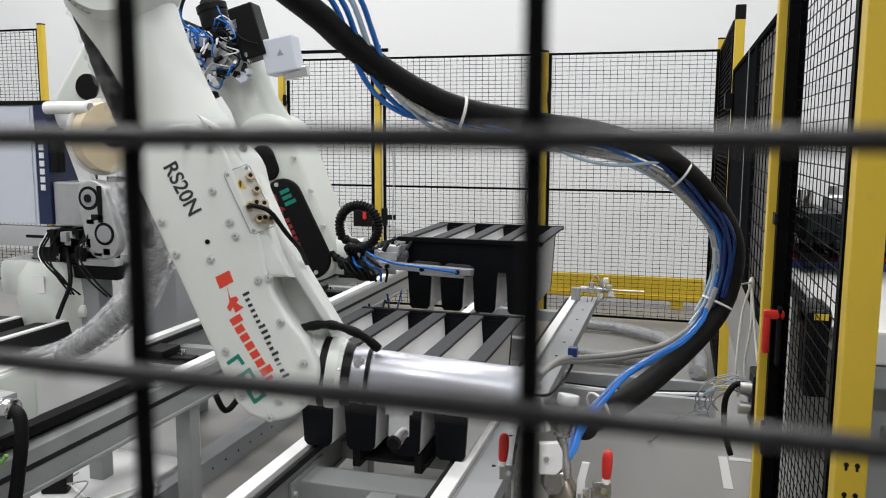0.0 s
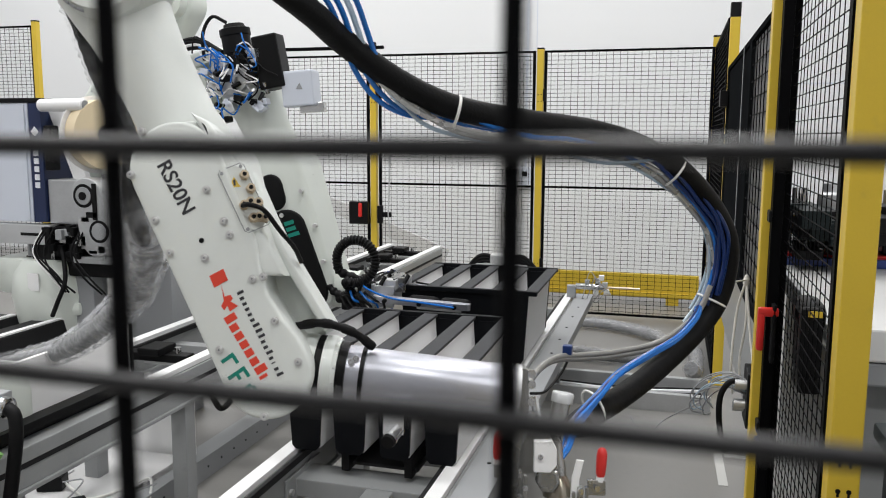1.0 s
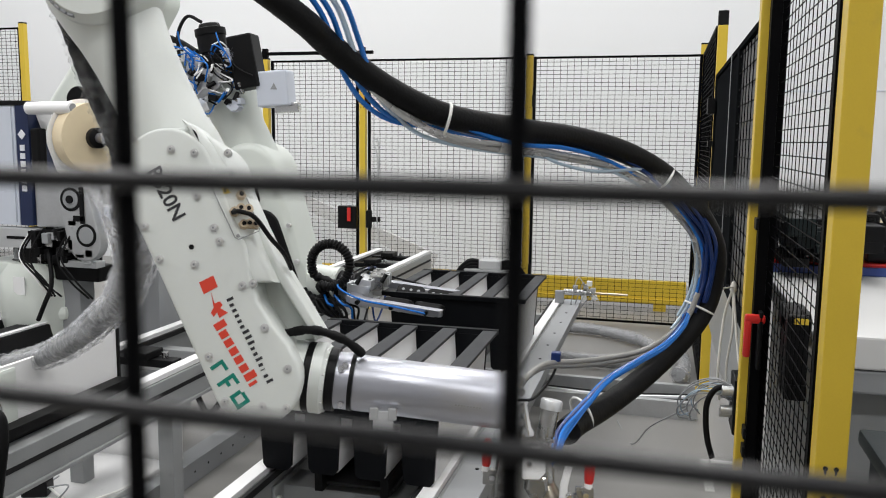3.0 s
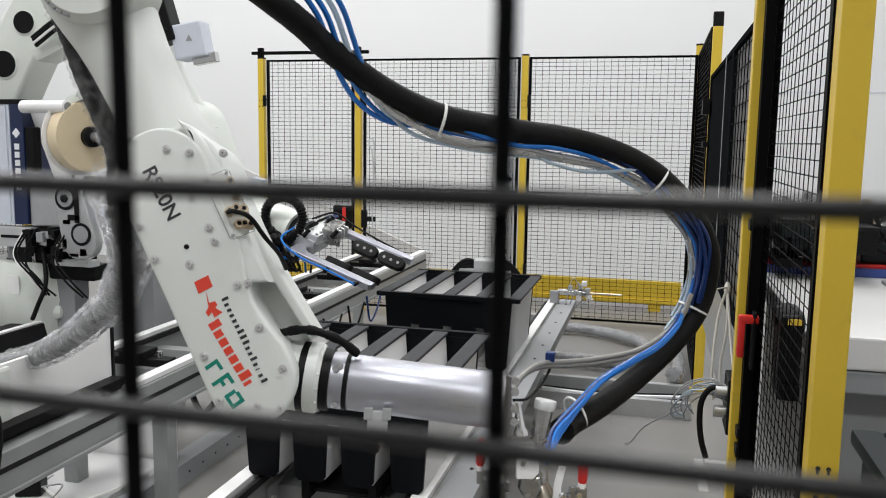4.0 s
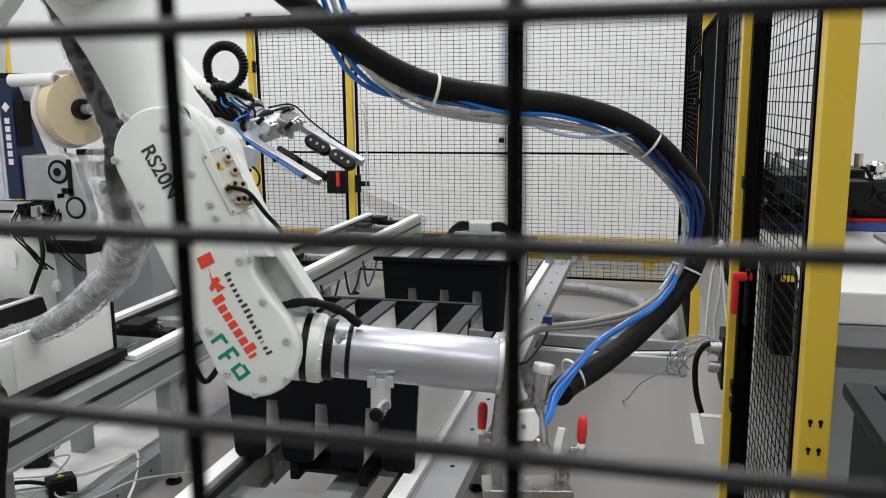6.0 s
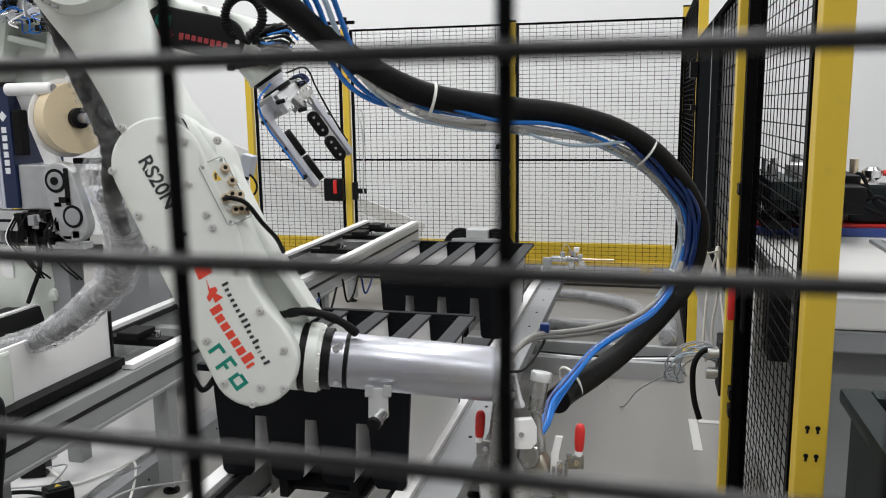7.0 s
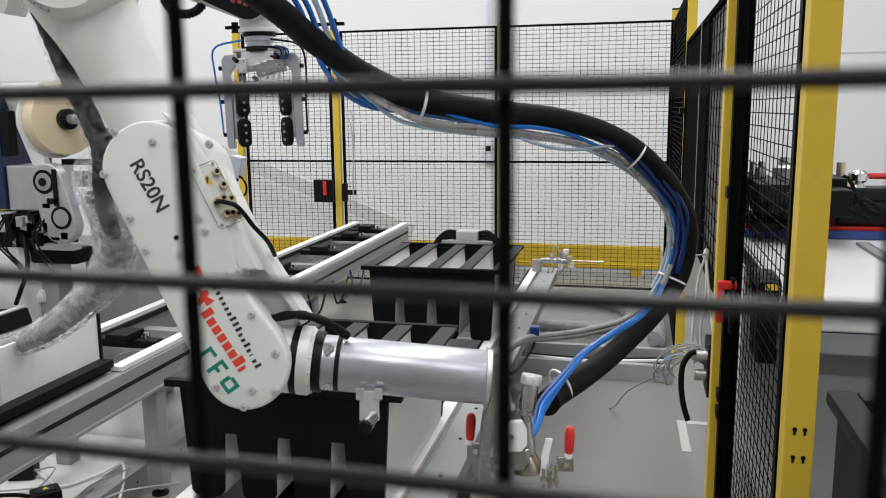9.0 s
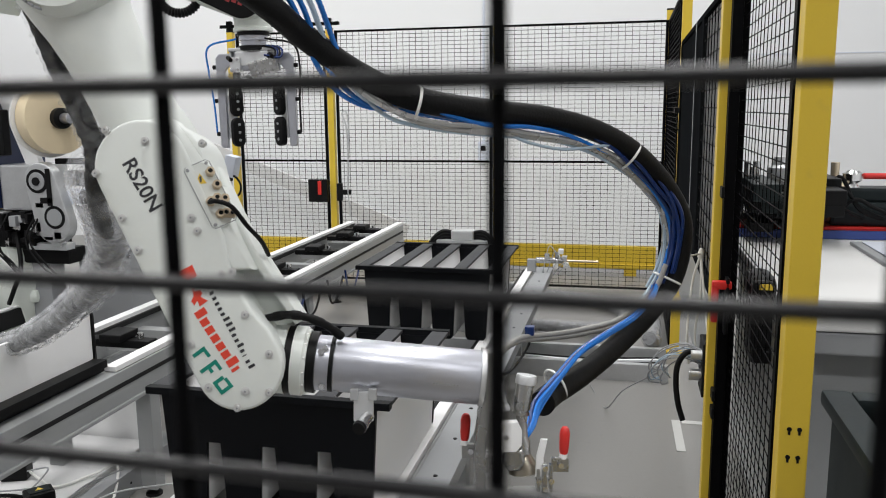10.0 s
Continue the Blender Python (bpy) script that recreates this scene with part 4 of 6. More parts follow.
# ---- the far robot and its gripper ----
def far_forearm():
    """Own space: origin on the wrist's tilt axis, x towards the elbow, z towards the fence."""
    A = thing("handling_robot", "greenish white handling robot arm with black side cover", "robot arm", pose(-1.3, 3.1, 0.9, 90, 0, 6))
    part("forearm", prism(bmesh.new(), slot(0, 0, 0.1, 0.5, 0.0, 0.128, 16), -0.16, 0.1, 0.03), ROBOT_FAR, A, smooth=True)
    part("side_cover", prism(bmesh.new(), slot(0.0, 0.01, 0.085, 0.27, 0.01, 0.08, 18), 0.1, 0.115, 0.008), BLACK, A, "black side cover", smooth=True)
    part("rear_cover", prism(bmesh.new(), slot(0.4, 0.02, 0.045, 0.455, 0.02, 0.05, 12), 0.08, 0.115, 0.008), BLACK, A, smooth=True)
    for k in range(8):
        u = 0.19 - 0.027 * k
        part("print_bar", box(bmesh.new(), u - 0.019, u, 0.022, 0.05 if k in (0, 5) else 0.043, 0.115, 0.1162), RED_DULL, A, "red printed bar")
    part("print_mark", box(bmesh.new(), 0.268, 0.298, 0.032, 0.062, 0.115, 0.1162), RED_DULL, A, "red printed square")
    part("print_mark", prism(bmesh.new(), [(0.252, 0.05), (0.232, 0.055), (0.21, 0.035), (0.226, 0.03), (0.222, 0.018), (0.24, 0.028)], 0.115, 0.1162), RED_DULL, A, "red printed emblem")
    for u in (0.3, 0.275, 0.25):
        part("print_bar", box(bmesh.new(), u - 0.016, u, -0.03 - (u < 0.26) * 0.008, 0.012, 0.115, 0.1162), GREEN_INK, A, "green printed bar")
    for u, v in ((-0.06, 0.01), (0.33, 0.01), (0.1, -0.095), (0.25, -0.11), (0.4, -0.1), (0.38, 0.1)):
        part("bolt", cyl(bmesh.new(), (u, v, 0.1), (u, v, 0.121), 0.009, seg=12), BOLT, A, smooth=True)
    bm = bmesh.new()
    lathe(bm, [(0, 0.128), (0.12, 0.115), (0.25, 0.1), (0.36, 0.112), (0.42, 0.125)], (0.45, 0.0, -0.03), (1.0, 0.02, -0.03), 32)
    part("upper_tube", bm, ROBOT_FAR, A, smooth=True)
    part("elbow_block", box(bmesh.new(), 0.82, 1.04, -0.09, 0.12, -0.16, 0.05, 0.03), ROBOT_FAR, A)
    bm = bmesh.new()
    lathe(bm, [(0, 0.05), (0.008, 0.058), (0.05, 0.058), (0.053, 0.053), (0.062, 0.053), (0.065, 0.058), (0.13, 0.058), (0.135, 0.062), (0.16, 0.062), (0.165, 0.045), (0.18, 0.04)], (0.94, -0.01, 0.08), (1.15, -0.045, 0.08), 24)
    part("servo_motor", bm, BLACK, A, "black round servo motor", smooth=True)
    bm = bmesh.new()
    box(bm, -0.105, 0.105, -0.052, 0.052, -0.05, 0.05, 0.008, pose(0.92, -0.15, 0.1, 0, 0, -8))
    part("servo_motor", bm, BLACK, A, "black square servo motor")
    bm = bmesh.new()
    box(bm, -0.07, 0.07, -0.065, 0.065, -0.05, 0.05, 0.008, pose(0.785, -0.228, 0.09, 0, 0, -14))
    jb = part("junction_box", bm, PRINTER, A, "pale grey junction box")
    bm = bmesh.new()
    box(bm, -0.02, 0.02, -0.05, 0.05, -0.02, 0.02, 0.004, pose(0.7, -0.252, 0.09, 0, 0, -14))
    part("connector", bm, STEEL, jb)
    bm = bmesh.new()
    lathe(bm, [(0, 0.1), (0.03, 0.1), (0.035, 0.08), (0.07, 0.08), (0.075, 0.06)], (0.93, 0.03, 0.05), (0.93, 0.03, 0.3), 28)
    part("motor_cover", bm, ALU_MATT, A, smooth=True)
    rnd = random.Random(4)
    for k in range(34):
        a = Vector((0.9 + rnd.uniform(-0.09, 0.13), -0.01 + rnd.uniform(-0.09, 0.11), 0.14))
        pts = [a]
        for i in range(4):
            pts.append(pts[-1] + Vector((rnd.uniform(-0.06, 0.06), rnd.uniform(-0.05, 0.05), rnd.uniform(-0.02, 0.025))))
        tube("air_tube", pts, 0.0032, (BLUE, STRIP_WHITE, BLUE, BLACK)[k % 4], A, seg=6, steps=5)
    for k in range(22):
        bm = bmesh.new()
        x, y = 0.78 + rnd.uniform(-0.02, 0.2), rnd.uniform(-0.13, 0.13)
        box(bm, -0.018, 0.018, -0.012, 0.012, -0.02, 0.03, 0.003, pose(x, y, 0.12, 0, 0, rnd.uniform(0, 90)))
        part("valve", bm, (BLACK, PRINTER, ALU_MATT)[k % 3], A)
    # cast yoke towards the elbow, with a pocket between its two ribs
    bm = bmesh.new()
    box(bm, 1.03, 1.09, 0.1, 0.5, -0.16, 0.0, 0.015)
    box(bm, 0.8, 0.84, 0.1, 0.45, -0.12, 0.0, 0.012)
    box(bm, 0.84, 1.03, 0.19, 0.22, -0.14, -0.01, 0.01)
    part("yoke", bm, ROBOT_FAR, A, "cast yoke with a square pocket", smooth=True)
    part("pocket_floor", box(bmesh.new(), 0.84, 1.03, 0.09, 0.4, -0.13, -0.11), ROBOT_FAR, A)
    for k in range(4):
        tube("cable", [(1.08 + 0.012 * k, 0.45, 0.03), (1.1 + 0.012 * k, 0.3, 0.04), (1.09 + 0.012 * k, 0.15, 0.05), (1.0 + 0.01 * k, 0.04, 0.09)], 0.009, (HOSE, STRIP_WHITE, HOSE, HOSE)[k], A, seg=8)
    tube("cable", [(1.02, 0.12, 0.1), (1.12, 0.09, 0.1), (1.17, 0.03, 0.1), (1.13, -0.02, 0.1)], 0.007, HOSE, A, seg=8)
    rnd = random.Random(31)
    for k in range(16):
        x, y = 0.79 + rnd.uniform(0, 0.17), rnd.uniform(-0.11, 0.12)
        part("fitting", cyl(bmesh.new(), (x, y, 0.13), (x + rnd.uniform(-0.05, 0.05), y + rnd.uniform(-0.03, 0.03), 0.15), 0.009, seg=10), (STEEL, BLACK, ALU_MATT, BLACK)[k % 4], A, smooth=True)
    part("warning_sign", prism(bmesh.new(), [(-0.014, -0.012), (0.014, -0.012), (0, 0.013)], 0.0, 0.0012), GREY_PAINT, jb).matrix_basis = pose(0.79, -0.24, 0.1402, 0, 0, -110)
    return A


def gripper():
    """Own space: origin on the wrist's tilt axis, x out along the fingers, fingers apart along y."""
    G = thing("crate_gripper", "aluminium two-finger crate gripper with black rubber pads", "gripper", pose(-1.3, 3.1, 0.9, 90, 0, 6))
    part("wrist", lathe(bmesh.new(), [(-0.11, 0.06), (-0.09, 0.075), (0.06, 0.08), (0.12, 0.076), (0.125, 0.082), (0.138, 0.082), (0.14, 0.07)], (0, 0, 0), (1, 0, 0), 32), ROBOT_FAR, G, "white robot wrist", smooth=True)
    part("seal_ring", lathe(bmesh.new(), [(0.14, 0.068), (0.155, 0.068)], (0, 0, 0), (1, 0, 0), 32), BLACK, G, smooth=True)
    part("flange", lathe(bmesh.new(), [(0.155, 0.06), (0.175, 0.06), (0.176, 0.052), (0.205, 0.052)], (0, 0, 0), (1, 0, 0), 32), ALU, G, smooth=True)
    body = boxes("gripper_body", [(0.205, 0.3, -0.096, -0.088, -0.045, 0.045), (0.205, 0.3, 0.088, 0.096, -0.045, 0.045), (0.205, 0.22, -0.1, 0.1, -0.05, 0.05), (0.22, 0.27, -0.05, 0.05, -0.04, 0.04)], GALV, G, bevel=0.004)
    for s in (-1, 1):
        bm = prism(bmesh.new(), [(0.225, 0.03 * s), (0.225, 0.15 * s), (0.245, 0.166 * s), (0.61, 0.166 * s), (0.62, 0.158 * s), (0.62, 0.134 * s), (0.3, 0.13 * s), (0.275, 0.112 * s), (0.265, 0.03 * s)], -0.012, 0.014, 0.003)
        f = part("finger", bm, ALU, G, "aluminium gripper finger")
        turn = pose(0, 0.138 * s, 0.0, 40 * s, 0, 0) @ pose(0, -0.138 * s, 0)
        br = part("pad_bracket", box(bmesh.new(), 0.4, 0.58, min(0.09 * s, 0.134 * s), max(0.09 * s, 0.134 * s), -0.006, 0.013, 0.002), ALU_MATT, f)
        br.matrix_basis = turn
        for x in (0.425, 0.555):
            bm = prism(bmesh.new(), slot(x - 0.035, 0.1 * s, 0.027, x + 0.035, 0.1 * s, 0.027, 10), 0.014, 0.04, 0.005)
            pad = part("pad", bm, BLACK, f, "black rubber gripping pad", smooth=True)
            pad.matrix_basis = turn
            for dx in (-0.033, 0, 0.033):
                b = bmesh.new()
                cyl(b, (x + dx, 0.1 * s, 0.038), (x + dx, 0.1 * s, 0.042), 0.0062, seg=12)
                part("pad_screw", b, GREY_PAINT, pad)
        for dx in (0.28, 0.42, 0.56):
            b = bmesh.new()
            cyl(b, (dx, 0.165 * s, 0.0), (dx, 0.182 * s, 0.0), 0.009, seg=12)
            part("hose_elbow", b, BLACK, f)
        tube("air_tube", [(0.17, 0.06 * s, 0.05), (0.2, 0.18 * s, 0.05), (0.3, 0.195 * s, 0.02), (0.42, 0.185 * s, 0.01), (0.56, 0.182 * s, 0.0)], 0.0042, BLUE if s < 0 else BLACK, G, seg=8)
    part("cross_block", box(bmesh.new(), 0.22, 0.28, -0.07, 0.07, 0.02, 0.05, 0.004), ALU_MATT, body)
    part("slide_rod", cyl(bmesh.new(), (0.265, -0.11, 0.0), (0.265, 0.11, 0.0), 0.01, seg=14), STEEL, body, smooth=True)
    part("slide_cylinder", cyl(bmesh.new(), (0.285, -0.07, 0.03), (0.285, 0.07, 0.03), 0.016, seg=16), ALU, body, smooth=True)
    part("clamp_ring", lathe(bmesh.new(), [(0.196, 0.062), (0.2, 0.068), (0.214, 0.068), (0.218, 0.058)], (0, 0, 0), (1, 0, 0), 28), BLACK, G, "black clamp ring", smooth=True)
    part("tilted_block", box(bmesh.new(), -0.03, 0.03, -0.06, 0.06, -0.03, 0.035, 0.006, pose(0.285, 0.05, 0.035, 0, 0, 14)), TOOL_STEEL, body)
    part("guide_block", box(bmesh.new(), 0.245, 0.305, -0.09, -0.045, 0.03, 0.07, 0.004), ALU_MATT, body)
    for x, y in ((0.255, -0.08), (0.255, -0.055), (0.295, -0.08), (0.295, -0.055), (0.265, 0.02), (0.275, 0.085), (0.31, 0.03)):
        part("screw", cyl(bmesh.new(), (x, y, 0.066), (x, y, 0.076), 0.006, seg=10), STEEL, body)
    for y in (0.03, 0.055, 0.08):
        part("fin", box(bmesh.new(), 0.3, 0.335, y, y + 0.008, 0.02, 0.066, 0.001), ALU_MATT, body)
    for x, y in ((0.235, 0.075), (0.325, -0.02), (0.245, -0.1)):
        part("coupling", cyl(bmesh.new(), (x, y, 0.05), (x + 0.012, y + 0.02, 0.08), 0.009, seg=10), BLACK, body, smooth=True)
    for k in range(4):
        tube("valve_cable", [(0.2, 0.05 + 0.012 * k, 0.05), (0.215, 0.1 + 0.01 * k, 0.06), (0.25, 0.1 + 0.008 * k, 0.07), (0.24, 0.06, 0.075)], 0.0045, (BLACK, DARK_BLUE)[k % 2], G, seg=6)
    return G


def conduit_loop():
    C = thing("conduit_loop", "ribbed black conduit loop above the robot wrist", "conduit", pose(-1.2, 3.0, 1.0, 90, 0, 6))
    loop = [(-0.09, -0.17, -0.04), (-0.03, -0.13, -0.02)] + [(0.085 * math.cos(w), 0.085 * math.sin(w), 0.02 - 0.012 * w) for w in [radians(-110 + 30 * k) for k in range(12)]] + [(0.06, -0.11, -0.05), (0.08, -0.16, -0.06)]
    part("conduit", sweep(bmesh.new(), spline(loop, 14), 0.016, 12, rib=0.0045, pitch=2), BLACK, C, smooth=True)
    part("conduit_tail", sweep(bmesh.new(), spline([(-0.21, -0.06, -0.06), (-0.15, -0.1, -0.05), (-0.1, -0.14, -0.04), (-0.04, -0.16, -0.02)], 10), 0.014, 12, rib=0.004, pitch=2), BLACK, C, smooth=True)
    for k in range(5):
        tube("thin_tube", [(-0.06 + 0.02 * k, -0.14, 0.02), (-0.03 + 0.025 * k, -0.18, 0.035), (0.02 + 0.01 * k, -0.21, 0.02), (0.05 - 0.02 * k, -0.18, 0.03)], 0.006, (BLACK, HOSE)[k % 2], C, seg=6)
    part("clip", box(bmesh.new(), -0.06, 0.02, -0.2, -0.14, -0.14, 0.02, 0.01), BLACK, C, "black cable clip")
    for k in range(4):
        tube("thin_tube", [(-0.02 + 0.02 * k, -0.12, 0.02), (0.0 + 0.03 * k, -0.15, 0.04), (0.03 + 0.03 * k, -0.17, 0.02), (0.05 + 0.02 * k, -0.22, 0.0)], 0.005, (BLUE, BLACK)[k % 2], C, seg=6)
    return C


loop = conduit_loop()
forearm = far_forearm()
grip = gripper()


def swing_link():
    """The far robot's link between its foot and its elbow; origin on the foot's axis, x towards the elbow."""
    A = thing("robot_swing_link", "greenish white cast robot link with round openings", "robot arm", pose(-3.2, 3.3, 1.33, 90, 0, 6))
    part("link_body", prism(bmesh.new(), slot(0, 0, 0.15, 1.0, 0, 0.11, 16), -0.1, 0.08, 0.03), ROBOT_FAR, A, smooth=True)
    for x, r in ((0.43, 0.062), (0.655, 0.052)):
        bm = bmesh.new()
        lathe(bm, [(0.0, r * 1.16), (0.005, r * 1.16), (0.006, r), (0.007, r * 0.9)], (x, 0.0, 0.078), (x, 0.0, 1), 28)
        lip = part("opening_lip", bm, ROBOT_FAR, A, smooth=True)
        part("opening", cyl(bmesh.new(), (x, 0, 0.08), (x, 0, 0.0875), r, seg=28), BLACK, lip, "dark round opening", smooth=True)
    bm = bmesh.new()
    lathe(bm, [(0, 0.1), (0.06, 0.1), (0.07, 0.08)], (1.0, 0, 0.08), (1.0, 0, 1), 32)
    part("joint_cap", bm, ROBOT_FAR, A, smooth=True)
    return A


link = swing_link()


def far_foot():
    f = thing("robot_pedestal", "greenish white robot pedestal with cables beside the label printer", "robot pedestal", pose(-2.72, 3.12, 0))
    bm = bmesh.new()
    lathe(bm, [(0, 0.2), (0.3, 0.2), (0.42, 0.17), (0.5, 0.19), (0.62, 0.21), (0.72, 0.2), (0.79, 0.16)], (0, 0, 0), (0, 0, 1), 40)
    part("turret", bm, ROBOT_FAR, f, smooth=True)
    part("shoulder", box(bmesh.new(), -0.25, 0.16, -0.15, 0.12, 0.62, 0.8, 0.05), ROBOT_FAR, f, smooth=True)
    part("sticker", box(bmesh.new(), 0.0, 0.06, -0.2045, -0.199, 0.66, 0.74), STRIP_WHITE, f, "small white sticker")
    part("shoulder_lug", box(bmesh.new(), -0.14, 0.2, -0.12, 0.1, 0.53, 0.6, 0.03), ROBOT_FAR, f, smooth=True)
    for k in range(4):
        tube("cable", [(-0.2, -0.2, 0.9 - 0.02 * k), (-0.24 + 0.02 * k, -0.24, 0.8), (-0.22, -0.25, 0.68), (-0.28, -0.22, 0.55 - 0.02 * k)], 0.006, (BLACK, BLACK, BLACK, STRIP_WHITE)[k], f, seg=8)
    tube("cable_loop", [(0.16, -0.16, 0.85), (0.2, -0.2, 0.72), (0.17, -0.22, 0.62), (0.12, -0.2, 0.55)], 0.01, HOSE, f, seg=8)


far_foot()


# ---- labelling station ----
def label_printer():
    L = thing("label_printer", "pale grey label printer with a navy stripe on a column", "label printer", pose(0.05, 0, 0))
    part("housing", box(bmesh.new(), -3.1, -2.772, 2.98, 3.3, 0.965, 1.5, 0.006), PRINTER, L)
    part("navy_stripe", box(bmesh.new(), -2.768, -2.7, 2.978, 3.3, 0.965, 1.5, 0.004), NAVY, L, "navy blue end strip")
    part("top_lip", box(bmesh.new(), -3.1, -2.69, 2.975, 3.305, 1.5, 1.52, 0.002), BLACK, L)
    part("rib", box(bmesh.new(), -2.8, -2.785, 2.972, 2.98, 0.98, 1.49), PRINTER, L)
    part("mount_plate", box(bmesh.new(), -3.1, -2.67, 2.96, 3.02, 0.865, 0.955, 0.003), ALU_MATT, L)
    part("mount_slot", box(bmesh.new(), -2.83, -2.73, 2.957, 2.96, 0.905, 0.918), BLACK, L)
    b = bmesh.new()
    lathe(b, [(0, 0.055), (0.05, 0.06), (0.1, 0.045), (0.12, 0.032), (0.26, 0.03)], (-2.84, 3.05, 0.62), (-2.84, 3.05, 1), 24)
    part("column", b, GREY_PAINT, L, smooth=True)
    b = bmesh.new()
    lathe(b, [(0, 0.07), (0.04, 0.075), (0.12, 0.04)], (-2.84, 3.05, 0.68), (-2.84, 3.05, 1), 24)
    part("clamp_knob", b, BLACK, L, "black clamp knob", smooth=True)
    for k, (w, h) in enumerate(((0.03, 0.02), (0.03, 0.03), (0.03, 0.03), (0.03, 0.02), (0.03, 0.03), (0.03, 0.03))):
        part("print_bar", box(bmesh.new(), -2.747, -2.723, 2.974, 2.978, 1.3 - 0.036 * k, 1.3 - 0.036 * k + 0.026), WHITE_INK, L, "white printed bar")
    b = bmesh.new()
    prism(b, [(-2.735, 1.35), (-2.715, 1.372), (-2.735, 1.394), (-2.755, 1.372)], 0, 0.004)
    bmesh.ops.rotate(b, verts=b.verts, cent=(0, 0, 0), matrix=Matrix.Rotation(radians(90), 3, "X"))
    bmesh.ops.translate(b, verts=b.verts, vec=(0, 2.978, 0))
    part("emblem", b, WHITE_INK, L, "white printed emblem")
    return L


label_printer()


def label_applicator():
    L = thing("label_applicator", "pale grey label applicator with a tan label reel and rollers", "label applicator", pose(0.045, 0, 0))
    b = bmesh.new()
    lathe(b, [(0, 0.028), (0.24, 0.028), (0.245, 0.022)], (-2.68, 2.97, 1.487), (-2.44, 2.95, 1.487), 20)
    rod = part("roller", b, STRIP_WHITE, L, "white roller", smooth=True)
    b = bmesh.new()
    lathe(b, [(0.243, 0.019), (0.248, 0.019)], (-2.68, 2.97, 1.487), (-2.44, 2.95, 1.487), 20)
    part("roller_end", b, GREY_PAINT, rod)
    p, q = Vector((-2.465, 3.06, 1.36)), Vector((-2.465 + 0.93, 3.06 - 0.36, 1.36))
    def turn(name, prof, material, label=""):
        return part(name, lathe(bmesh.new(), prof, p, q, 48), material, L, label, smooth=True)
    turn("label_reel", [(0, 0.12), (0.0, 0.154), (0.075, 0.154), (0.076, 0.148), (0.077, 0.05)], REEL, "tan reel of labels")
    turn("reel_flange", [(-0.012, 0.172), (-0.006, 0.172), (-0.005, 0.1)], STRIP_WHITE, "white reel flange")
    turn("reel_hub", [(0.07, 0.045), (0.105, 0.045), (0.11, 0.035), (0.112, 0.02)], BLACK, "black reel hub")
    turn("reel_shaft", [(0.1, 0.022), (0.16, 0.022), (0.162, 0.018)], ALU, "aluminium shaft")
    b = bmesh.new()
    prism(b, [(-2.7, 1.47), (-2.62, 1.47), (-2.5, 1.13), (-2.57, 1.13)], 0, 0.03)
    bmesh.ops.rotate(b, verts=b.verts, cent=(0, 0, 0), matrix=Matrix.Rotation(radians(90), 3, "X"))
    bmesh.ops.translate(b, verts=b.verts, vec=(0, 3.06, 0))
    part("support_plate", b, STRIP_WHITE, L, "white support plate")
    part("damper", box(bmesh.new(), -2.69, -2.645, 2.98, 3.03, 1.2, 1.4, 0.008), BLACK, L)
    part("motor_block", box(bmesh.new(), -2.69, -2.5, 2.99, 3.2, 0.96, 1.16, 0.008), GALV, L)
    front = part("front_plate", prism(bmesh.new(), slot(0, 0.24, 0.075, 0.045, 0.05, 0.085, 14), 0, 0.05, 0.006), GALV, L, smooth=True)
    front.matrix_basis = pose(-2.44, 2.98, 0.86, 90, 0, 0)
    for x, y, r in ((-0.012, 0.235, 0.052), (0.06, 0.08, 0.05)):
        b = bmesh.new()
        lathe(b, [(0.049, r), (0.053, r), (0.0535, r * 0.84)], (x, y, 0), (x, y, 1), 28)
        rec = part("roller_recess", b, BLACK, front, "black round recess", smooth=True)
        b = bmesh.new()
        lathe(b, [(0.053, r * 0.76), (0.056, r * 0.72), (0.0565, r * 0.5)], (x, y, 0), (x, y, 1), 28)
        disc = part("roller_face", b, GREY_PAINT, rec, "grey roller face", smooth=True)
        if r > 0.051:
            b = bmesh.new()
            lathe(b, [(0.056, r * 0.34), (0.062, r * 0.34), (0.0622, r * 0.2)], (x, y, 0), (x, y, 1), 20)
            part("roller_nut", b, BLACK, rec, smooth=True)
    b = bmesh.new()
    box(b, 0.035, 0.055, 0.13, 0.29, 0.05, 0.058, 0.002)
    box(b, 0.0, 0.055, 0.14, 0.165, 0.05, 0.058, 0.002)
    part("dark_slot", b, BLACK, front)
    part("arm_bracket", box(bmesh.new(), -2.42, -2.3, 2.98, 3.06, 0.99, 1.055, 0.012), PRINTER, L)
    b = bmesh.new()
    cyl(b, (-2.31, 3.02, 1.02), (-2.27, 3.02, 1.02), 0.03, seg=20)
    part("arm_knob", b, BLACK, L, smooth=True)
    for k in range(3):
        b = bmesh.new()
        lathe(b, [(0, 0.026), (0.07, 0.026), (0.073, 0.02)], (-2.4 + 0.055 * k, 3.1, 1.06), (-2.4 + 0.055 * k, 3.1, 2), 20)
        part("chrome_cylinder", b, STEEL, L, "short chrome cylinder", smooth=True)
    boxes("carrier", [(-2.45, -2.22, 3.05, 3.09, 1.16, 1.185), (-2.24, -2.2, 3.05, 3.09, 1.16, 1.32)], BLACK, L)
    part("dark_base", box(bmesh.new(), -2.8, -2.47, 2.99, 3.15, 0.79, 0.95, 0.01), BLACK, L)
    rnd = random.Random(7)
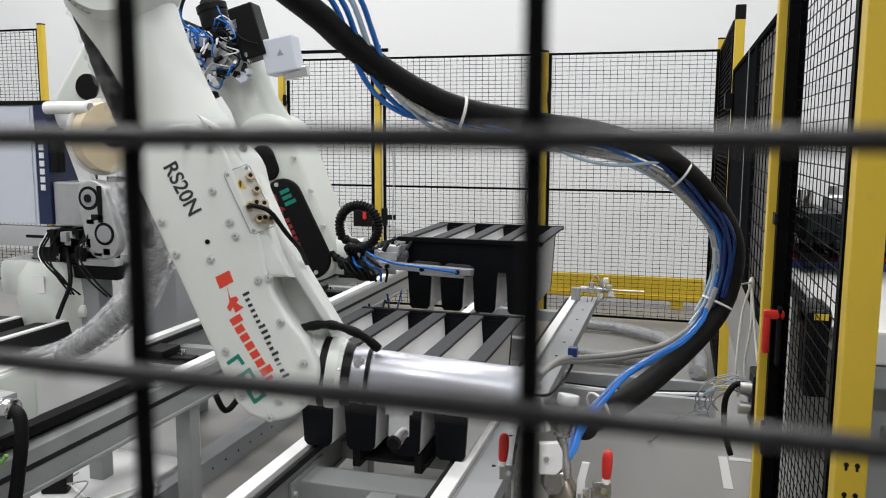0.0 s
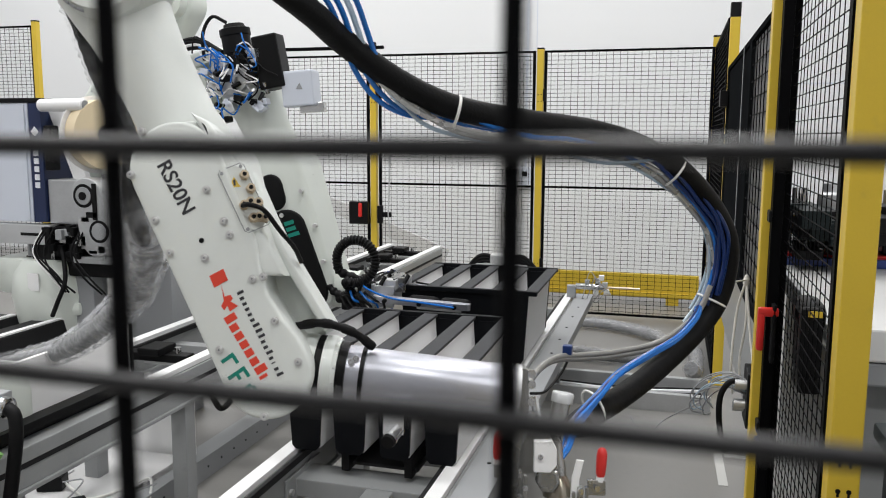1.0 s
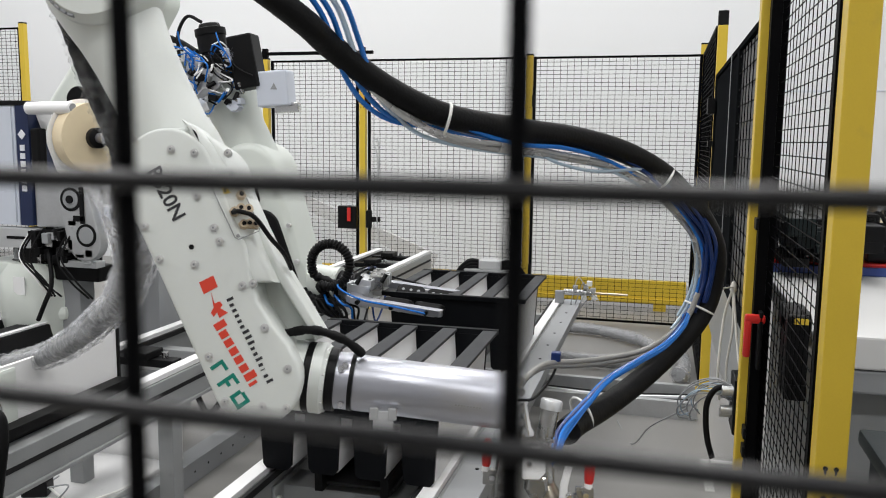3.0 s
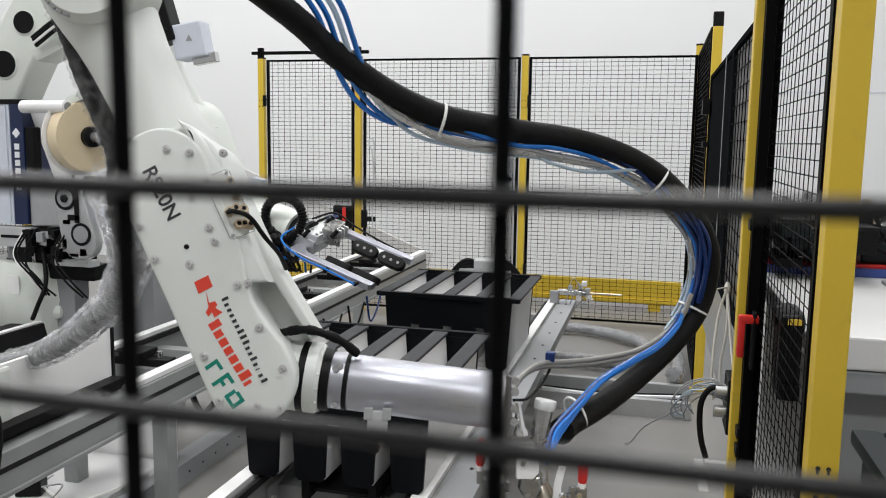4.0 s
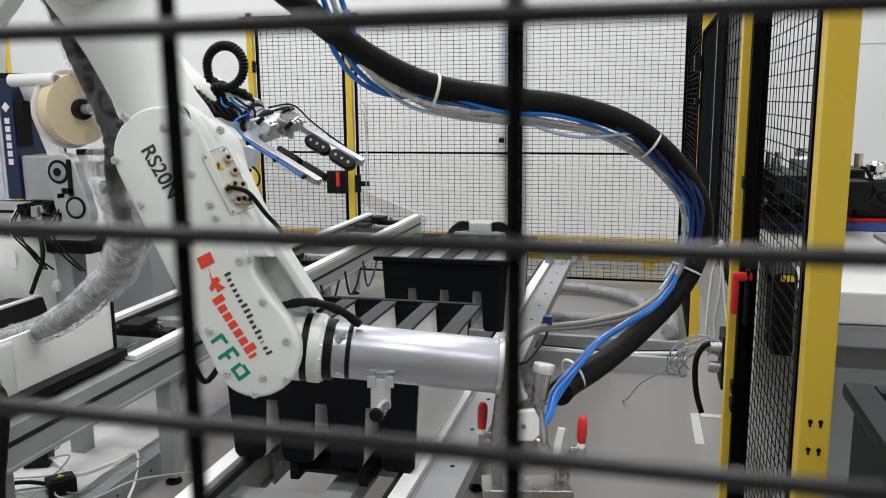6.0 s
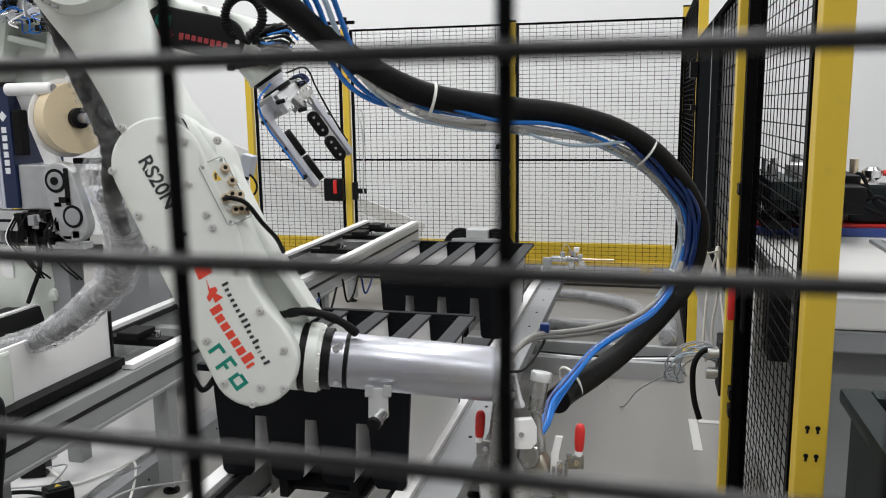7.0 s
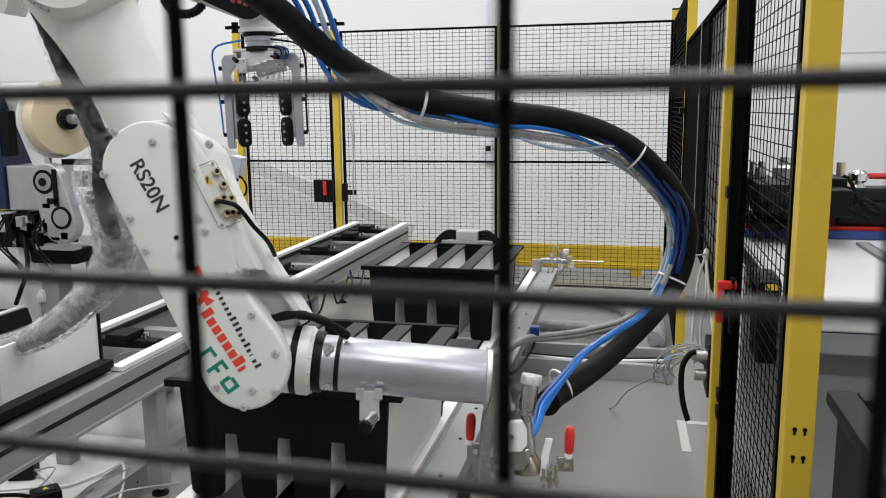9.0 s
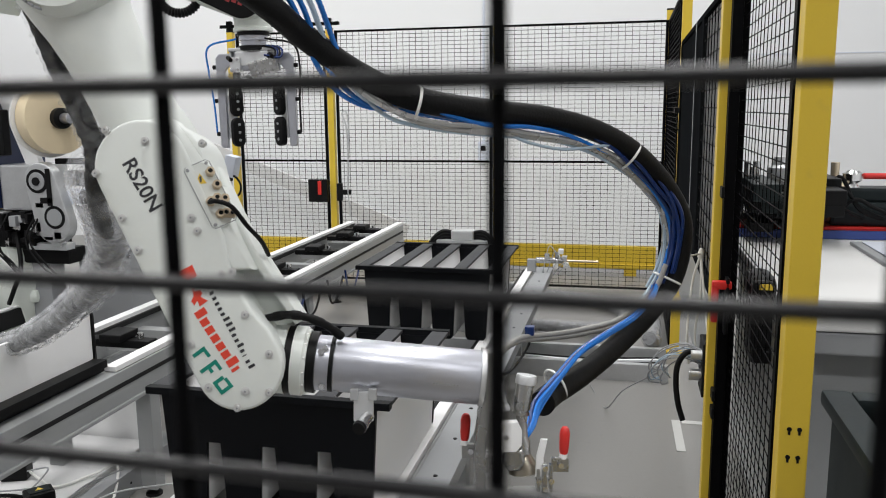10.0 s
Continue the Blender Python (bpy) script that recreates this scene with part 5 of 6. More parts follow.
    for k in range(10):
        x, z = rnd.uniform(-2.66, -2.42), rnd.uniform(0.8, 0.93)
        part("fitting", box(bmesh.new(), x, x + rnd.uniform(0.02, 0.05), 2.95, 2.985, z, z + rnd.uniform(0.02, 0.06), 0.004), (BLACK, ALU_MATT, BLACK, STEEL)[k % 4], L)
    for k in range(14):
        x, z = rnd.uniform(-2.7, -2.35), rnd.uniform(0.78, 0.98)
        part("bracket", box(bmesh.new(), x, x + rnd.uniform(0.015, 0.05), 2.93, 2.975, z, z + rnd.uniform(0.015, 0.05), 0.003), (BLACK, GREY_PAINT, STEEL, BLACK)[k % 4], L)
    for k in range(6):
        x = rnd.uniform(-2.72, -2.45)
        tube("cable", [(x, 2.94, 0.95), (x - 0.03, 2.9, 0.84), (x + 0.02 + 0.01 * k, 2.9, 0.74), (x + 0.1, 2.93, 0.66)], 0.0045, (HOSE, HOSE, HOSE, STRIP_WHITE)[k % 4], L, seg=8)
    part("carriage", box(bmesh.new(), -2.75, -2.38, 3.0, 3.12, 0.72, 0.79, 0.01), BLACK, L)
    part("foot_rail", box(bmesh.new(), -2.55, -2.36, 2.96, 3.02, 0.79, 0.82, 0.003), ALU_MATT, L)
    part("stand", box(bmesh.new(), -2.6, -2.5, 3.02, 3.12, 0, 0.8, 0.004), GREY_PAINT, L)


label_applicator()


def cabinet_white():
    c = thing("control_box", "small white control box on a grey stand", "control box", pose(-2.31, 3.2, 0))
    part("body", box(bmesh.new(), -0.09, 0.1, 0, 0.2, 0.77, 1.0, 0.006), STRIP_WHITE, c)
    part("lip", box(bmesh.new(), -0.095, 0.105, -0.004, 0.0, 0.755, 0.77, 0.002), GREY_PAINT, c)
    part("stand", box(bmesh.new(), -0.13, 0.14, 0.0, 0.24, 0.0, 0.755, 0.004), GREY_PAINT, c)


cabinet_white()


def belt_table():
    t = thing("belt_table", "black twin-belt table with white strips beside the robot foot", "conveyor", pose(0, 0, 0))
    for x in (-2.66, -2.92, -3.18):
        part("beam", box(bmesh.new(), x - 0.07, x + 0.07, 1.0, 3.0, 0.44, 0.52, 0.006), BELT, t)
        part("wear_strip", box(bmesh.new(), x + 0.035, x + 0.065, 1.0, 2.98, 0.521, 0.53, 0.002), STRIP_WHITE, t, "white plastic strip")
    for y in (1.3, 2.7):
        for x in (-3.18, -2.66):
            part("leg", box(bmesh.new(), x - 0.03, x + 0.03, y - 0.03, y + 0.03, 0, 0.44, 0.003), FRAME_GREY, t)
    part("tie_beam", box(bmesh.new(), -3.15, -2.69, 1.33, 1.39, 0.2, 0.26, 0.003), FRAME_GREY, t)


belt_table()


def side_sheet():
    s = thing("side_sheet", "white plastic guide sheet with black edge along the conveyor", "guide sheet", pose(0, 0, 0))
    part("sheet", box(bmesh.new(), -1.664, -1.652, 0.6, 2.19, 0.53, 0.737, 0.001), CRATE_WHITE, s)
    part("edge_strip", box(bmesh.new(), -1.667, -1.645, 2.191, 2.2, 0.53, 0.74, 0.001), BLACK, s, "black edge strip")
    part("lower_rail", box(bmesh.new(), -1.65, -1.6, 0.6, 2.19, 0.552, 0.578, 0.002), BLACK, s, "black lower rail")


side_sheet()


def carriers():
    for y in (2.55, 3.2, 3.95, 4.55, 5.1, 5.45):
        c = thing("pallet_carrier", "black carrier frame riding in the transfer conveyor", "carrier", pose(-1.79, y, LZ - 0.03), "carriers in the conveyor")
        part("bar", box(bmesh.new(), -0.13, 0.13, -0.03, 0.03, -0.01, 0.02, 0.004), BLACK, c)
        part("block", box(bmesh.new(), -0.05, 0.04, -0.07, 0.05, 0.02, 0.05, 0.006), BLACK, c)
        part("pin", cyl(bmesh.new(), (0.08, 0, 0.02), (0.08, 0, 0.045), 0.012, seg=14), STEEL, c)
        part("shelf", box(bmesh.new(), -0.14, 0.14, 0.09, 0.13, -0.06, -0.03, 0.002), ALU_MATT, c)


carriers()


def under_table():
    p = thing("floor_tray", "flat white tray on the floor under the conveyor", "tray", pose(-2.35, 1.7, 0))
    part("tray", box(bmesh.new(), 0, 0.62, 0, 0.95, 0.0, 0.09, 0.004), mat("pale_tray_sheet", (0.6, 0.6, 0.6), 0.4, vary=0.06, bump=0.02, spots=0.15), p)
    w = thing("white_board", "white sheet standing on edge under the conveyor", "board", pose(-2.3, 2.67, 0))
    part("sheet", box(bmesh.new(), 0, 0.57, 0, 0.008, 0.0, 0.39, 0.001), STRIP_WHITE, w)
    part("edge_trim", box(bmesh.new(), 0, 0.57, -0.004, -0.001, 0.0, 0.012), BLACK, w, "black edge trim")
    a = thing("perforated_angle", "perforated galvanised steel angle lying along the floor", "steel angle", pose(-1.68, 1.9, 0))
    part("flange", box(bmesh.new(), -0.09, 0, 0, 1.7, 0.085, 0.09), GREY_PAINT, a)
    part("web", box(bmesh.new(), -0.003, 0, 0, 1.7, 0, 0.085), GREY_PAINT, a)
    for k in range(16):
        b = bmesh.new()
        cyl(b, (0.0, 0.08 + 0.1 * k, 0.045), (0.0012, 0.08 + 0.1 * k, 0.045), 0.005, seg=10)
        part("hole", b, BLACK, a)
    for k, (x, y) in enumerate(((-2.05, 2.25), (-1.82, 2.08))):
        j = thing("junction_box", "small black cable junction box on the white tray", "junction box", pose(x, y, 0.091, 0, 0, 30 * k + 20))
        part("body", box(bmesh.new(), -0.045, 0.045, -0.035, 0.035, 0, 0.055, 0.006), BLACK, j)
        part("lid", box(bmesh.new(), -0.032, 0.032, -0.024, 0.024, 0.055, 0.06, 0.003), GREEN_BLACK, j)
        part("sticker", prism(bmesh.new(), [(-0.012, -0.01), (0.012, -0.01), (0, 0.011)], 0.06, 0.0608), STICKER, j, "small yellow triangle sticker")
    c = thing("loose_cables", "loose grey and black cables lying under the conveyor", "cable", pose(0, 0, 0))
    rnd = random.Random(12)
    for k in range(9):
        x, y = rnd.uniform(-2.2, -1.8), rnd.uniform(1.75, 2.2)
        pts = [(x, y, 0.1)]
        for i in range(5):
            pts.append((pts[-1][0] + rnd.uniform(-0.12, 0.18), pts[-1][1] + rnd.uniform(-0.12, 0.14), 0.096 + rnd.uniform(0, 0.03)))
        tube("cable", pts, 0.0032, (GREY_PAINT, GREY_PAINT, GALV)[k % 3], c, seg=6, steps=6)
    tube("cable", [(-2.03, 2.27, 0.12), (-1.95, 2.24, 0.1), (-1.85, 2.2, 0.098), (-1.78, 2.32, 0.1), (-1.72, 2.36, 0.12), (-1.67, 2.27, 0.06), (-1.64, 2.15, 0.01)], 0.005, TIE, c, "pale grey cable", seg=8)
    tube("cable", [(-2.2, 2.0, 0.1), (-2.05, 2.02, 0.12), (-1.93, 2.05, 0.13), (-1.85, 2.07, 0.12)], 0.007, HOSE, c, seg=8)
    tube("hanging_cable", [(-1.62, 2.6, 0.41), (-1.6, 2.66, 0.3), (-1.57, 2.75, 0.36), (-1.56, 2.85, 0.42)], 0.012, HOSE, c, seg=8)
    for k, y in enumerate((3.0, 3.5, 3.75, 4.1, 4.4)):
        tube("hanging_cable", [(-1.555, y, 0.45), (-1.54, y + 0.02, 0.38 - 0.02 * k), (-1.53, y + 0.1, 0.34), (-1.54, y + 0.22, 0.43)], 0.006, (BLACK, DARK_BLUE, BLACK)[k % 3], c, seg=8)


under_table()


def connector_box():
    b0 = thing("connector_box", "greenish white box with a steel connector and black cables", "connector box", pose(-1.645, 1.5, 0))
    part("body", box(bmesh.new(), -0.25, 0.0, 0.0, 0.25, 0.45, 0.73, 0.01), ROBOT_FAR, b0)
    part("boss", box(bmesh.new(), 0.0, 0.075, 0.02, 0.1, 0.6, 0.7, 0.004), GREY_PAINT, b0)
    part("connector", lathe(bmesh.new(), [(0, 0.026), (0.014, 0.026), (0.015, 0.022), (0.022, 0.022), (0.023, 0.028), (0.04, 0.028), (0.045, 0.02)], (0.07, 0.05, 0.672), (0.2, 0.04, 0.672), 24), STEEL, b0, "steel round connector", smooth=True)
    part("stand", box(bmesh.new(), -0.2, 0.0, 0.05, 0.2, 0, 0.45, 0.005), FRAME_GREY, b0)
    tube("cable", [(0.11, 0.045, 0.672), (0.135, 0.04, 0.655), (0.145, 0.03, 0.6), (0.135, 0.02, 0.5), (0.125, 0.01, 0.4), (0.12, 0.0, 0.2), (0.1, 0.0, 0.02)], 0.017, HOSE, b0, seg=12)
    tube("cable", [(0.06, -0.01, 0.6), (0.09, -0.015, 0.56), (0.1, -0.02, 0.48), (0.095, -0.02, 0.36), (0.09, -0.02, 0.02)], 0.012, HOSE, b0, seg=12)
    tube("earth_wire", [(0.04, -0.01, 0.5), (0.08, -0.02, 0.52), (0.12, -0.015, 0.555), (0.135, -0.01, 0.575)], 0.006, mat("green_earth_wire", (0.2, 0.42, 0.12), 0.4), b0, seg=8)


connector_box()


def wrapped_hose():
    h = thing("wrapped_hose", "grey hose wrapped in crinkled clear plastic film", "hose", pose(0, 0, 0))
    pts = [(-0.728, 0.858, 1.6), (-0.709, 0.855, 1.545), (-0.683, 0.852, 1.486), (-0.66, 0.848, 1.434), (-0.641, 0.854, 1.382), (-0.637, 0.871, 1.337), (-0.662, 0.902, 1.29), (-0.746, 1.021, 1.231), (-0.849, 1.189, 1.147)]
    part("dark_hose", sweep(bmesh.new(), spline(pts, 10), 0.014, 14, wobble=0.1), HOSE, h, "black hose under clear film", smooth=True)
    part("film_upper", sweep(bmesh.new(), spline(pts, 16), 0.0175, 18, wobble=0.2), FILM, h, "crinkled clear film", smooth=True)
    pts = [(-0.69, 0.935, 1.3), (-0.74, 1.02, 1.25), (-0.8, 1.12, 1.19), (-0.88, 1.232, 1.13), (-0.97, 1.33, 1.07), (-1.061, 1.429, 1.01), (-1.2, 1.54, 0.94), (-1.331, 1.65, 0.872), (-1.5, 1.76, 0.79), (-1.657, 1.856, 0.727), (-1.829, 1.907, 0.672), (-2.1, 1.95, 0.6), (-2.35, 1.95, 0.545)]
    part("inner_hose", sweep(bmesh.new(), spline(pts[2:], 12), 0.027, 14, wobble=0.12), FILM_GREY, h, "wrapped grey hose", smooth=True)
    part("film_lower", sweep(bmesh.new(), spline(pts, 22), 0.038, 22, wobble=0.2), FILM, h, "crinkled clear film", smooth=True)


wrapped_hose()


# ---- right side, behind the fence ----
def machine_table():
    t = thing("machine_table", "white machine table with blue edge behind the fence", "machine", pose(0, 0, 0))
    part("top", box(bmesh.new(), 0.45, 2.2, 1.98, 3.28, 0.84, 0.92, 0.006), mat("off_white_table_top", (0.7, 0.7, 0.69), 0.45, vary=0.03, bump=0.02), t)
    part("side_rail", box(bmesh.new(), 0.43, 0.45, 1.98, 3.28, 0.88, 0.925, 0.003), ALU_MATT, t)
    part("blue_edge", box(bmesh.new(), 0.46, 2.19, 2.96, 2.985, 0.921, 0.95, 0.003), mat("blue_edge_paint", (0.03, 0.06, 0.25), 0.4), t, "dark blue edge")
    part("housing", box(bmesh.new(), 0.5, 2.15, 2.05, 3.2, 0.08, 0.838, 0.01), FRAME_GREY, t, "grey lower housing")
    part("front_lip", box(bmesh.new(), 0.47, 2.18, 1.985, 2.045, 0.78, 0.838, 0.006), GREY_PAINT, t)
    part("foot", box(bmesh.new(), 0.55, 2.1, 2.1, 3.15, 0, 0.08, 0.004), BLACK, t)
    part("panel_frame", box(bmesh.new(), 0.8, 1.3, 2.45, 2.85, 0.92, 0.932, 0.004), GREY_PAINT, t)
    part("panel_glass", box(bmesh.new(), 0.83, 1.27, 2.48, 2.82, 0.933, 0.937, 0.002), PRINTER, t, "pale screen lying in a frame")


machine_table()


def valve_block():
    v = thing("valve_block", "black valve manifold with red base and brass valve on the table", "valve block", pose(0, 0, 0))
    part("red_base", box(bmesh.new(), 0.46, 1.35, 3.02, 3.26, 0.921, 0.955, 0.004), RED, v, "red base plate")
    part("manifold", box(bmesh.new(), 0.78, 1.3, 3.05, 3.22, 0.957, 1.04, 0.012), GREEN_BLACK, v)
    part("manifold_top", box(bmesh.new(), 0.8, 1.02, 3.08, 3.2, 1.04, 1.09, 0.01), GREEN_BLACK, v)
    part("valve_body", lathe(bmesh.new(), [(0, 0.02), (0.03, 0.026), (0.045, 0.018), (0.055, 0.032), (0.08, 0.034), (0.092, 0.02)], (0.86, 3.12, 1.06), (0.86, 3.12, 2), 24), STEEL, v, "steel valve cap", smooth=True)
    part("brass_pipe", cyl(bmesh.new(), (0.79, 3.12, 1.09), (0.86, 3.12, 1.09), 0.018, seg=18), BRASS, v, smooth=True)
    part("brass_elbow", cyl(bmesh.new(), (0.8, 3.12, 1.07), (0.8, 3.12, 1.18), 0.015, seg=18), BRASS, v, smooth=True)
    part("red_pipe", cyl(bmesh.new(), (0.9, 3.13, 1.13), (1.4, 3.13, 1.13), 0.011, seg=14), RED, v, "red pipe", smooth=True)
    rnd = random.Random(3)
    for k in range(60):
        x, z = rnd.uniform(0.46, 0.7), 0.956 + rnd.uniform(0, 0.13)
        w = rnd.uniform(0.03, 0.09)
        part("fixture", box(bmesh.new(), x, x + w, 2.75 + rnd.uniform(0, 0.35), 3.2, z, z + rnd.uniform(0.02, 0.07), 0.005), (GREEN_BLACK, BLACK, BLACK, GREEN_BLACK, BLACK)[k % 5], v)
    for k in range(8):
        x = rnd.uniform(0.48, 0.78)
        part("bolt", cyl(bmesh.new(), (x, 3.04, 1.0), (x, 3.04, 1.12 + rnd.uniform(0, 0.08)), 0.012, seg=12), STEEL, v, smooth=True)
    for k in range(5):
        x = rnd.uniform(0.5, 0.8)
        tube("cable", [(x, 3.0, 1.0), (x + 0.05, 2.97, 1.06 + 0.02 * k), (x + 0.12, 2.98, 1.03), (x + 0.2, 3.0, 0.99)], 0.007, HOSE, v, seg=8)
    part("motor", lathe(bmesh.new(), [(0, 0.05), (0.1, 0.05), (0.11, 0.035), (0.14, 0.03)], (0.62, 3.12, 1.06), (0.62, 3.12, 2), 24), ALU_MATT, v, smooth=True)


valve_block()


def dark_bin():
    b = thing("plastic_bin", "dark green-black open plastic bin with a thick rim", "bin", pose(0.45, 1.0, 0))
    W, D = 0.6, 0.57
    for name, r in (("side", (0.02, 0.04, 0.02, D - 0.02)), ("side", (W - 0.04, W - 0.02, 0.02, D - 0.02)), ("end", (0.04, W - 0.04, 0.02, 0.04)), ("end", (0.04, W - 0.04, D - 0.04, D - 0.02))):
        part(name, box(bmesh.new(), *r, 0.02, 0.8, 0.004), GREEN_BLACK, b)
    part("bottom", box(bmesh.new(), 0.04, W - 0.04, 0.04, D - 0.04, 0.02, 0.04), GREEN_BLACK, b)
    for r in ((0, 0.055, 0, D), (W - 0.055, W, 0, D), (0.055, W - 0.055, 0, 0.055), (0.055, W - 0.055, D - 0.055, D)):
        part("rim", box(bmesh.new(), *r, 0.8, 0.832, 0.01), GREEN_BLACK, b, smooth=True)
    part("plinth", box(bmesh.new(), 0.03, W - 0.03, 0.03, D - 0.03, 0, 0.02), BLACK, b)


dark_bin()


# ---- fence hardware ----
def door_lock(m, label):
    k = thing("door_lock", label, "door lock", m)
    part("lever", box(bmesh.new(), -0.046, -0.028, -0.045, -0.022, -0.045, 0.06, 0.007), RED, k, "red lever", smooth=True)
    part("lever_top", box(bmesh.new(), -0.046, 0.004, -0.045, -0.022, 0.044, 0.067, 0.007), RED, k, "red lever", smooth=True)
    part("lever_plate", box(bmesh.new(), -0.012, -0.002, -0.045, 0.06, -0.075, 0.075, 0.003), BLACK, k)
    part("lever_pin", cyl(bmesh.new(), (-0.034, 0.02, 0.03), (-0.002, 0.02, 0.03), 0.008, seg=14), STEEL, k, smooth=True)
    return k


door_lock(pose(FX - 0.002, 2.12, 0.87), "red lever door lock on the yellow fence post")


def lock_box():
    k = thing("lock_box", "black interlock box with yellow sticker behind the mesh", "lock box", pose(0.362, 1.9, 0.79))
    part("body", box(bmesh.new(), 0.0, 0.05, 0.0, 0.11, 0.02, 0.185, 0.012), BLACK, k)
    part("hood", box(bmesh.new(), 0.0, 0.06, 0.02, 0.17, 0.13, 0.19, 0.02), BLACK, k, smooth=True)
    part("sticker", box(bmesh.new(), 0.015, 0.045, -0.0015, 0.002, 0.166, 0.18), STICKER, k, "yellow sticker")
    part("lower_body", box(bmesh.new(), 0.004, 0.054, 0.01, 0.12, -0.02, 0.02, 0.01), BLACK, k)


lock_box()


def gate_lock():
    k = thing("gate_lock", "black gate lock with red lever on the fence post", "gate lock", pose(-2.225, FY - 0.03, 0.75))
    part("box", box(bmesh.new(), -0.2, -0.04, -0.04, 0.0, -0.09, 0.09, 0.006), BLACK, k)
    part("lever", box(bmesh.new(), -0.115, -0.085, -0.055, -0.04, -0.03, 0.08, 0.006), RED, k, "red lever")
    part("bolt_plate", box(bmesh.new(), 0.035, 0.08, -0.03, 0.0, -0.08, 0.06, 0.005), BLACK, k)
    part("bolt_arm", box(bmesh.new(), 0.08, 0.15, -0.025, 0.0, -0.03, 0.01, 0.004), BLACK, k)
    tube("cord", [(0.13, -0.03, 0.0), (0.14, -0.03, 0.3), (0.13, -0.03, 0.5), (0.1, -0.03, 0.6), (0.13, -0.03, 0.62), (0.15, -0.03, 0.52), (0.142, -0.03, 0.35)], 0.006, GALV, k, "grey cord loop", seg=6)
    tube("chain", [(0.13, -0.03, 0.0), (0.145, -0.03, -0.2)], 0.005, GALV, k, seg=6)


gate_lock()


def cords():
    c = thing("cord_bundle", "white cords hanging knotted beside the fence post", "cord", pose(0.285, 2.42, 0.55))
    for k, pts in enumerate(([(0, 0, 0.4), (-0.02, 0.02, 0.3), (-0.03, 0.0, 0.15), (-0.02, 0.02, 0.05)], [(0, 0, 0.4), (0.01, -0.02, 0.3), (0.02, -0.06, 0.2), (0.03, -0.12, 0.14)],
                             [(0, 0.01, 0.4), (0.005, 0, 0.28), (-0.005, 0.02, 0.16), (0.0, 0.02, 0.08)], [(0, 0, 0.4), (-0.1, -0.3, 0.43), (-0.13, -0.6, 0.46), (-0.132, -0.9, 0.49)])):
        tube("cord", pts, 0.0038 if k < 3 else 0.0025, ROPE, c, seg=7)
    part("knot", lathe(bmesh.new(), [(0, 0.004), (0.01, 0.01), (0.025, 0.008), (0.035, 0.004)], (0, 0, 0.38), (0, 0, 1), 12), ROPE, c, smooth=True)


cords()


def cable_inlet():
    c = thing("cable_inlet", "black cable inlet plate with grey cables by the fence", "cable inlet", pose(0.29, 2.3, 0.55))
    part("plate", box(bmesh.new(), 0, 0.025, -0.03, 0.09, 0.0, 0.16, 0.005), BLACK, c)
    for y, z in ((0.0, 0.12), (0.04, 0.1), (0.01, 0.06), (0.05, 0.04)):
        part("gland", cyl(bmesh.new(), (0, y, z), (-0.03, y, z), 0.014, seg=14), GALV, c, smooth=True)
    rnd = random.Random(9)
    for k in range(9):
        y, z = rnd.uniform(0, 0.06), rnd.uniform(0.08, 0.14)
        dz, dx = rnd.uniform(-0.02, 0.02), rnd.uniform(0.8, 1.25)
        tube("cable", [(0.0, y, z), (-0.04 * dx, y + 0.02, z + 0.012), (-0.09 * dx, y + 0.05, z - 0.01 + dz), (-0.12 * dx, y + 0.08, z - 0.06 + dz), (-0.115 * dx, y + 0.12, z - 0.1 + dz), (-0.09 * dx, y + 0.2, z - 0.13), (-0.06, y + 0.4, -0.2), (-0.03, y + 0.6, -0.5)][:6], 0.0022, (CLEAR_TUBE, GREY_PAINT, GREY_PAINT)[k % 3], c, seg=7)
    tube("black_cable", [(0.0, 0.02, 0.12), (-0.04, 0.02, 0.12), (-0.065, 0.02, 0.08), (-0.068, 0.02, 0.02), (-0.06, 0.02, -0.04), (-0.045, 0.02, -0.09)], 0.0085, HOSE, c, seg=10)
    tube("thin_cable", [(-0.1, 0.5, -0.1), (-0.22, 1.0, -0.35), (-0.3, 1.3, -0.545), (-0.38, 1.6, -0.545)], 0.003, GREY_PAINT, c, seg=6)


cable_inlet()


def cable_tray():
    c = thing("cable_tray", "galvanised cable tray on the floor with grey cables", "cable tray", pose(-0.95, 4.02, 0))
    for y in (0, 0.3):
        part("rail", box(bmesh.new(), 0, 1.24, y, y + 0.012, 0.0, 0.09, 0.002), GALV, c)
        part("lip", box(bmesh.new(), 0, 1.24, y + 0.012, y + 0.035, 0.08, 0.09), GALV, c)
    for k in range(8):
        part("rung", box(bmesh.new(), 0.05 + 0.16 * k, 0.07 + 0.16 * k, 0.012, 0.3, 0.01, 0.02), GALV, c)
    for k in range(6):
        tube("cable", [(0.0, 0.06 + 0.035 * k, 0.04), (0.4, 0.07 + 0.03 * k, 0.05), (0.8, 0.05 + 0.035 * k, 0.04), (1.2, 0.08 + 0.03 * k, 0.06)], 0.008, (GREY_PAINT, GALV, BLACK)[k % 3], c, seg=7)


cable_tray()


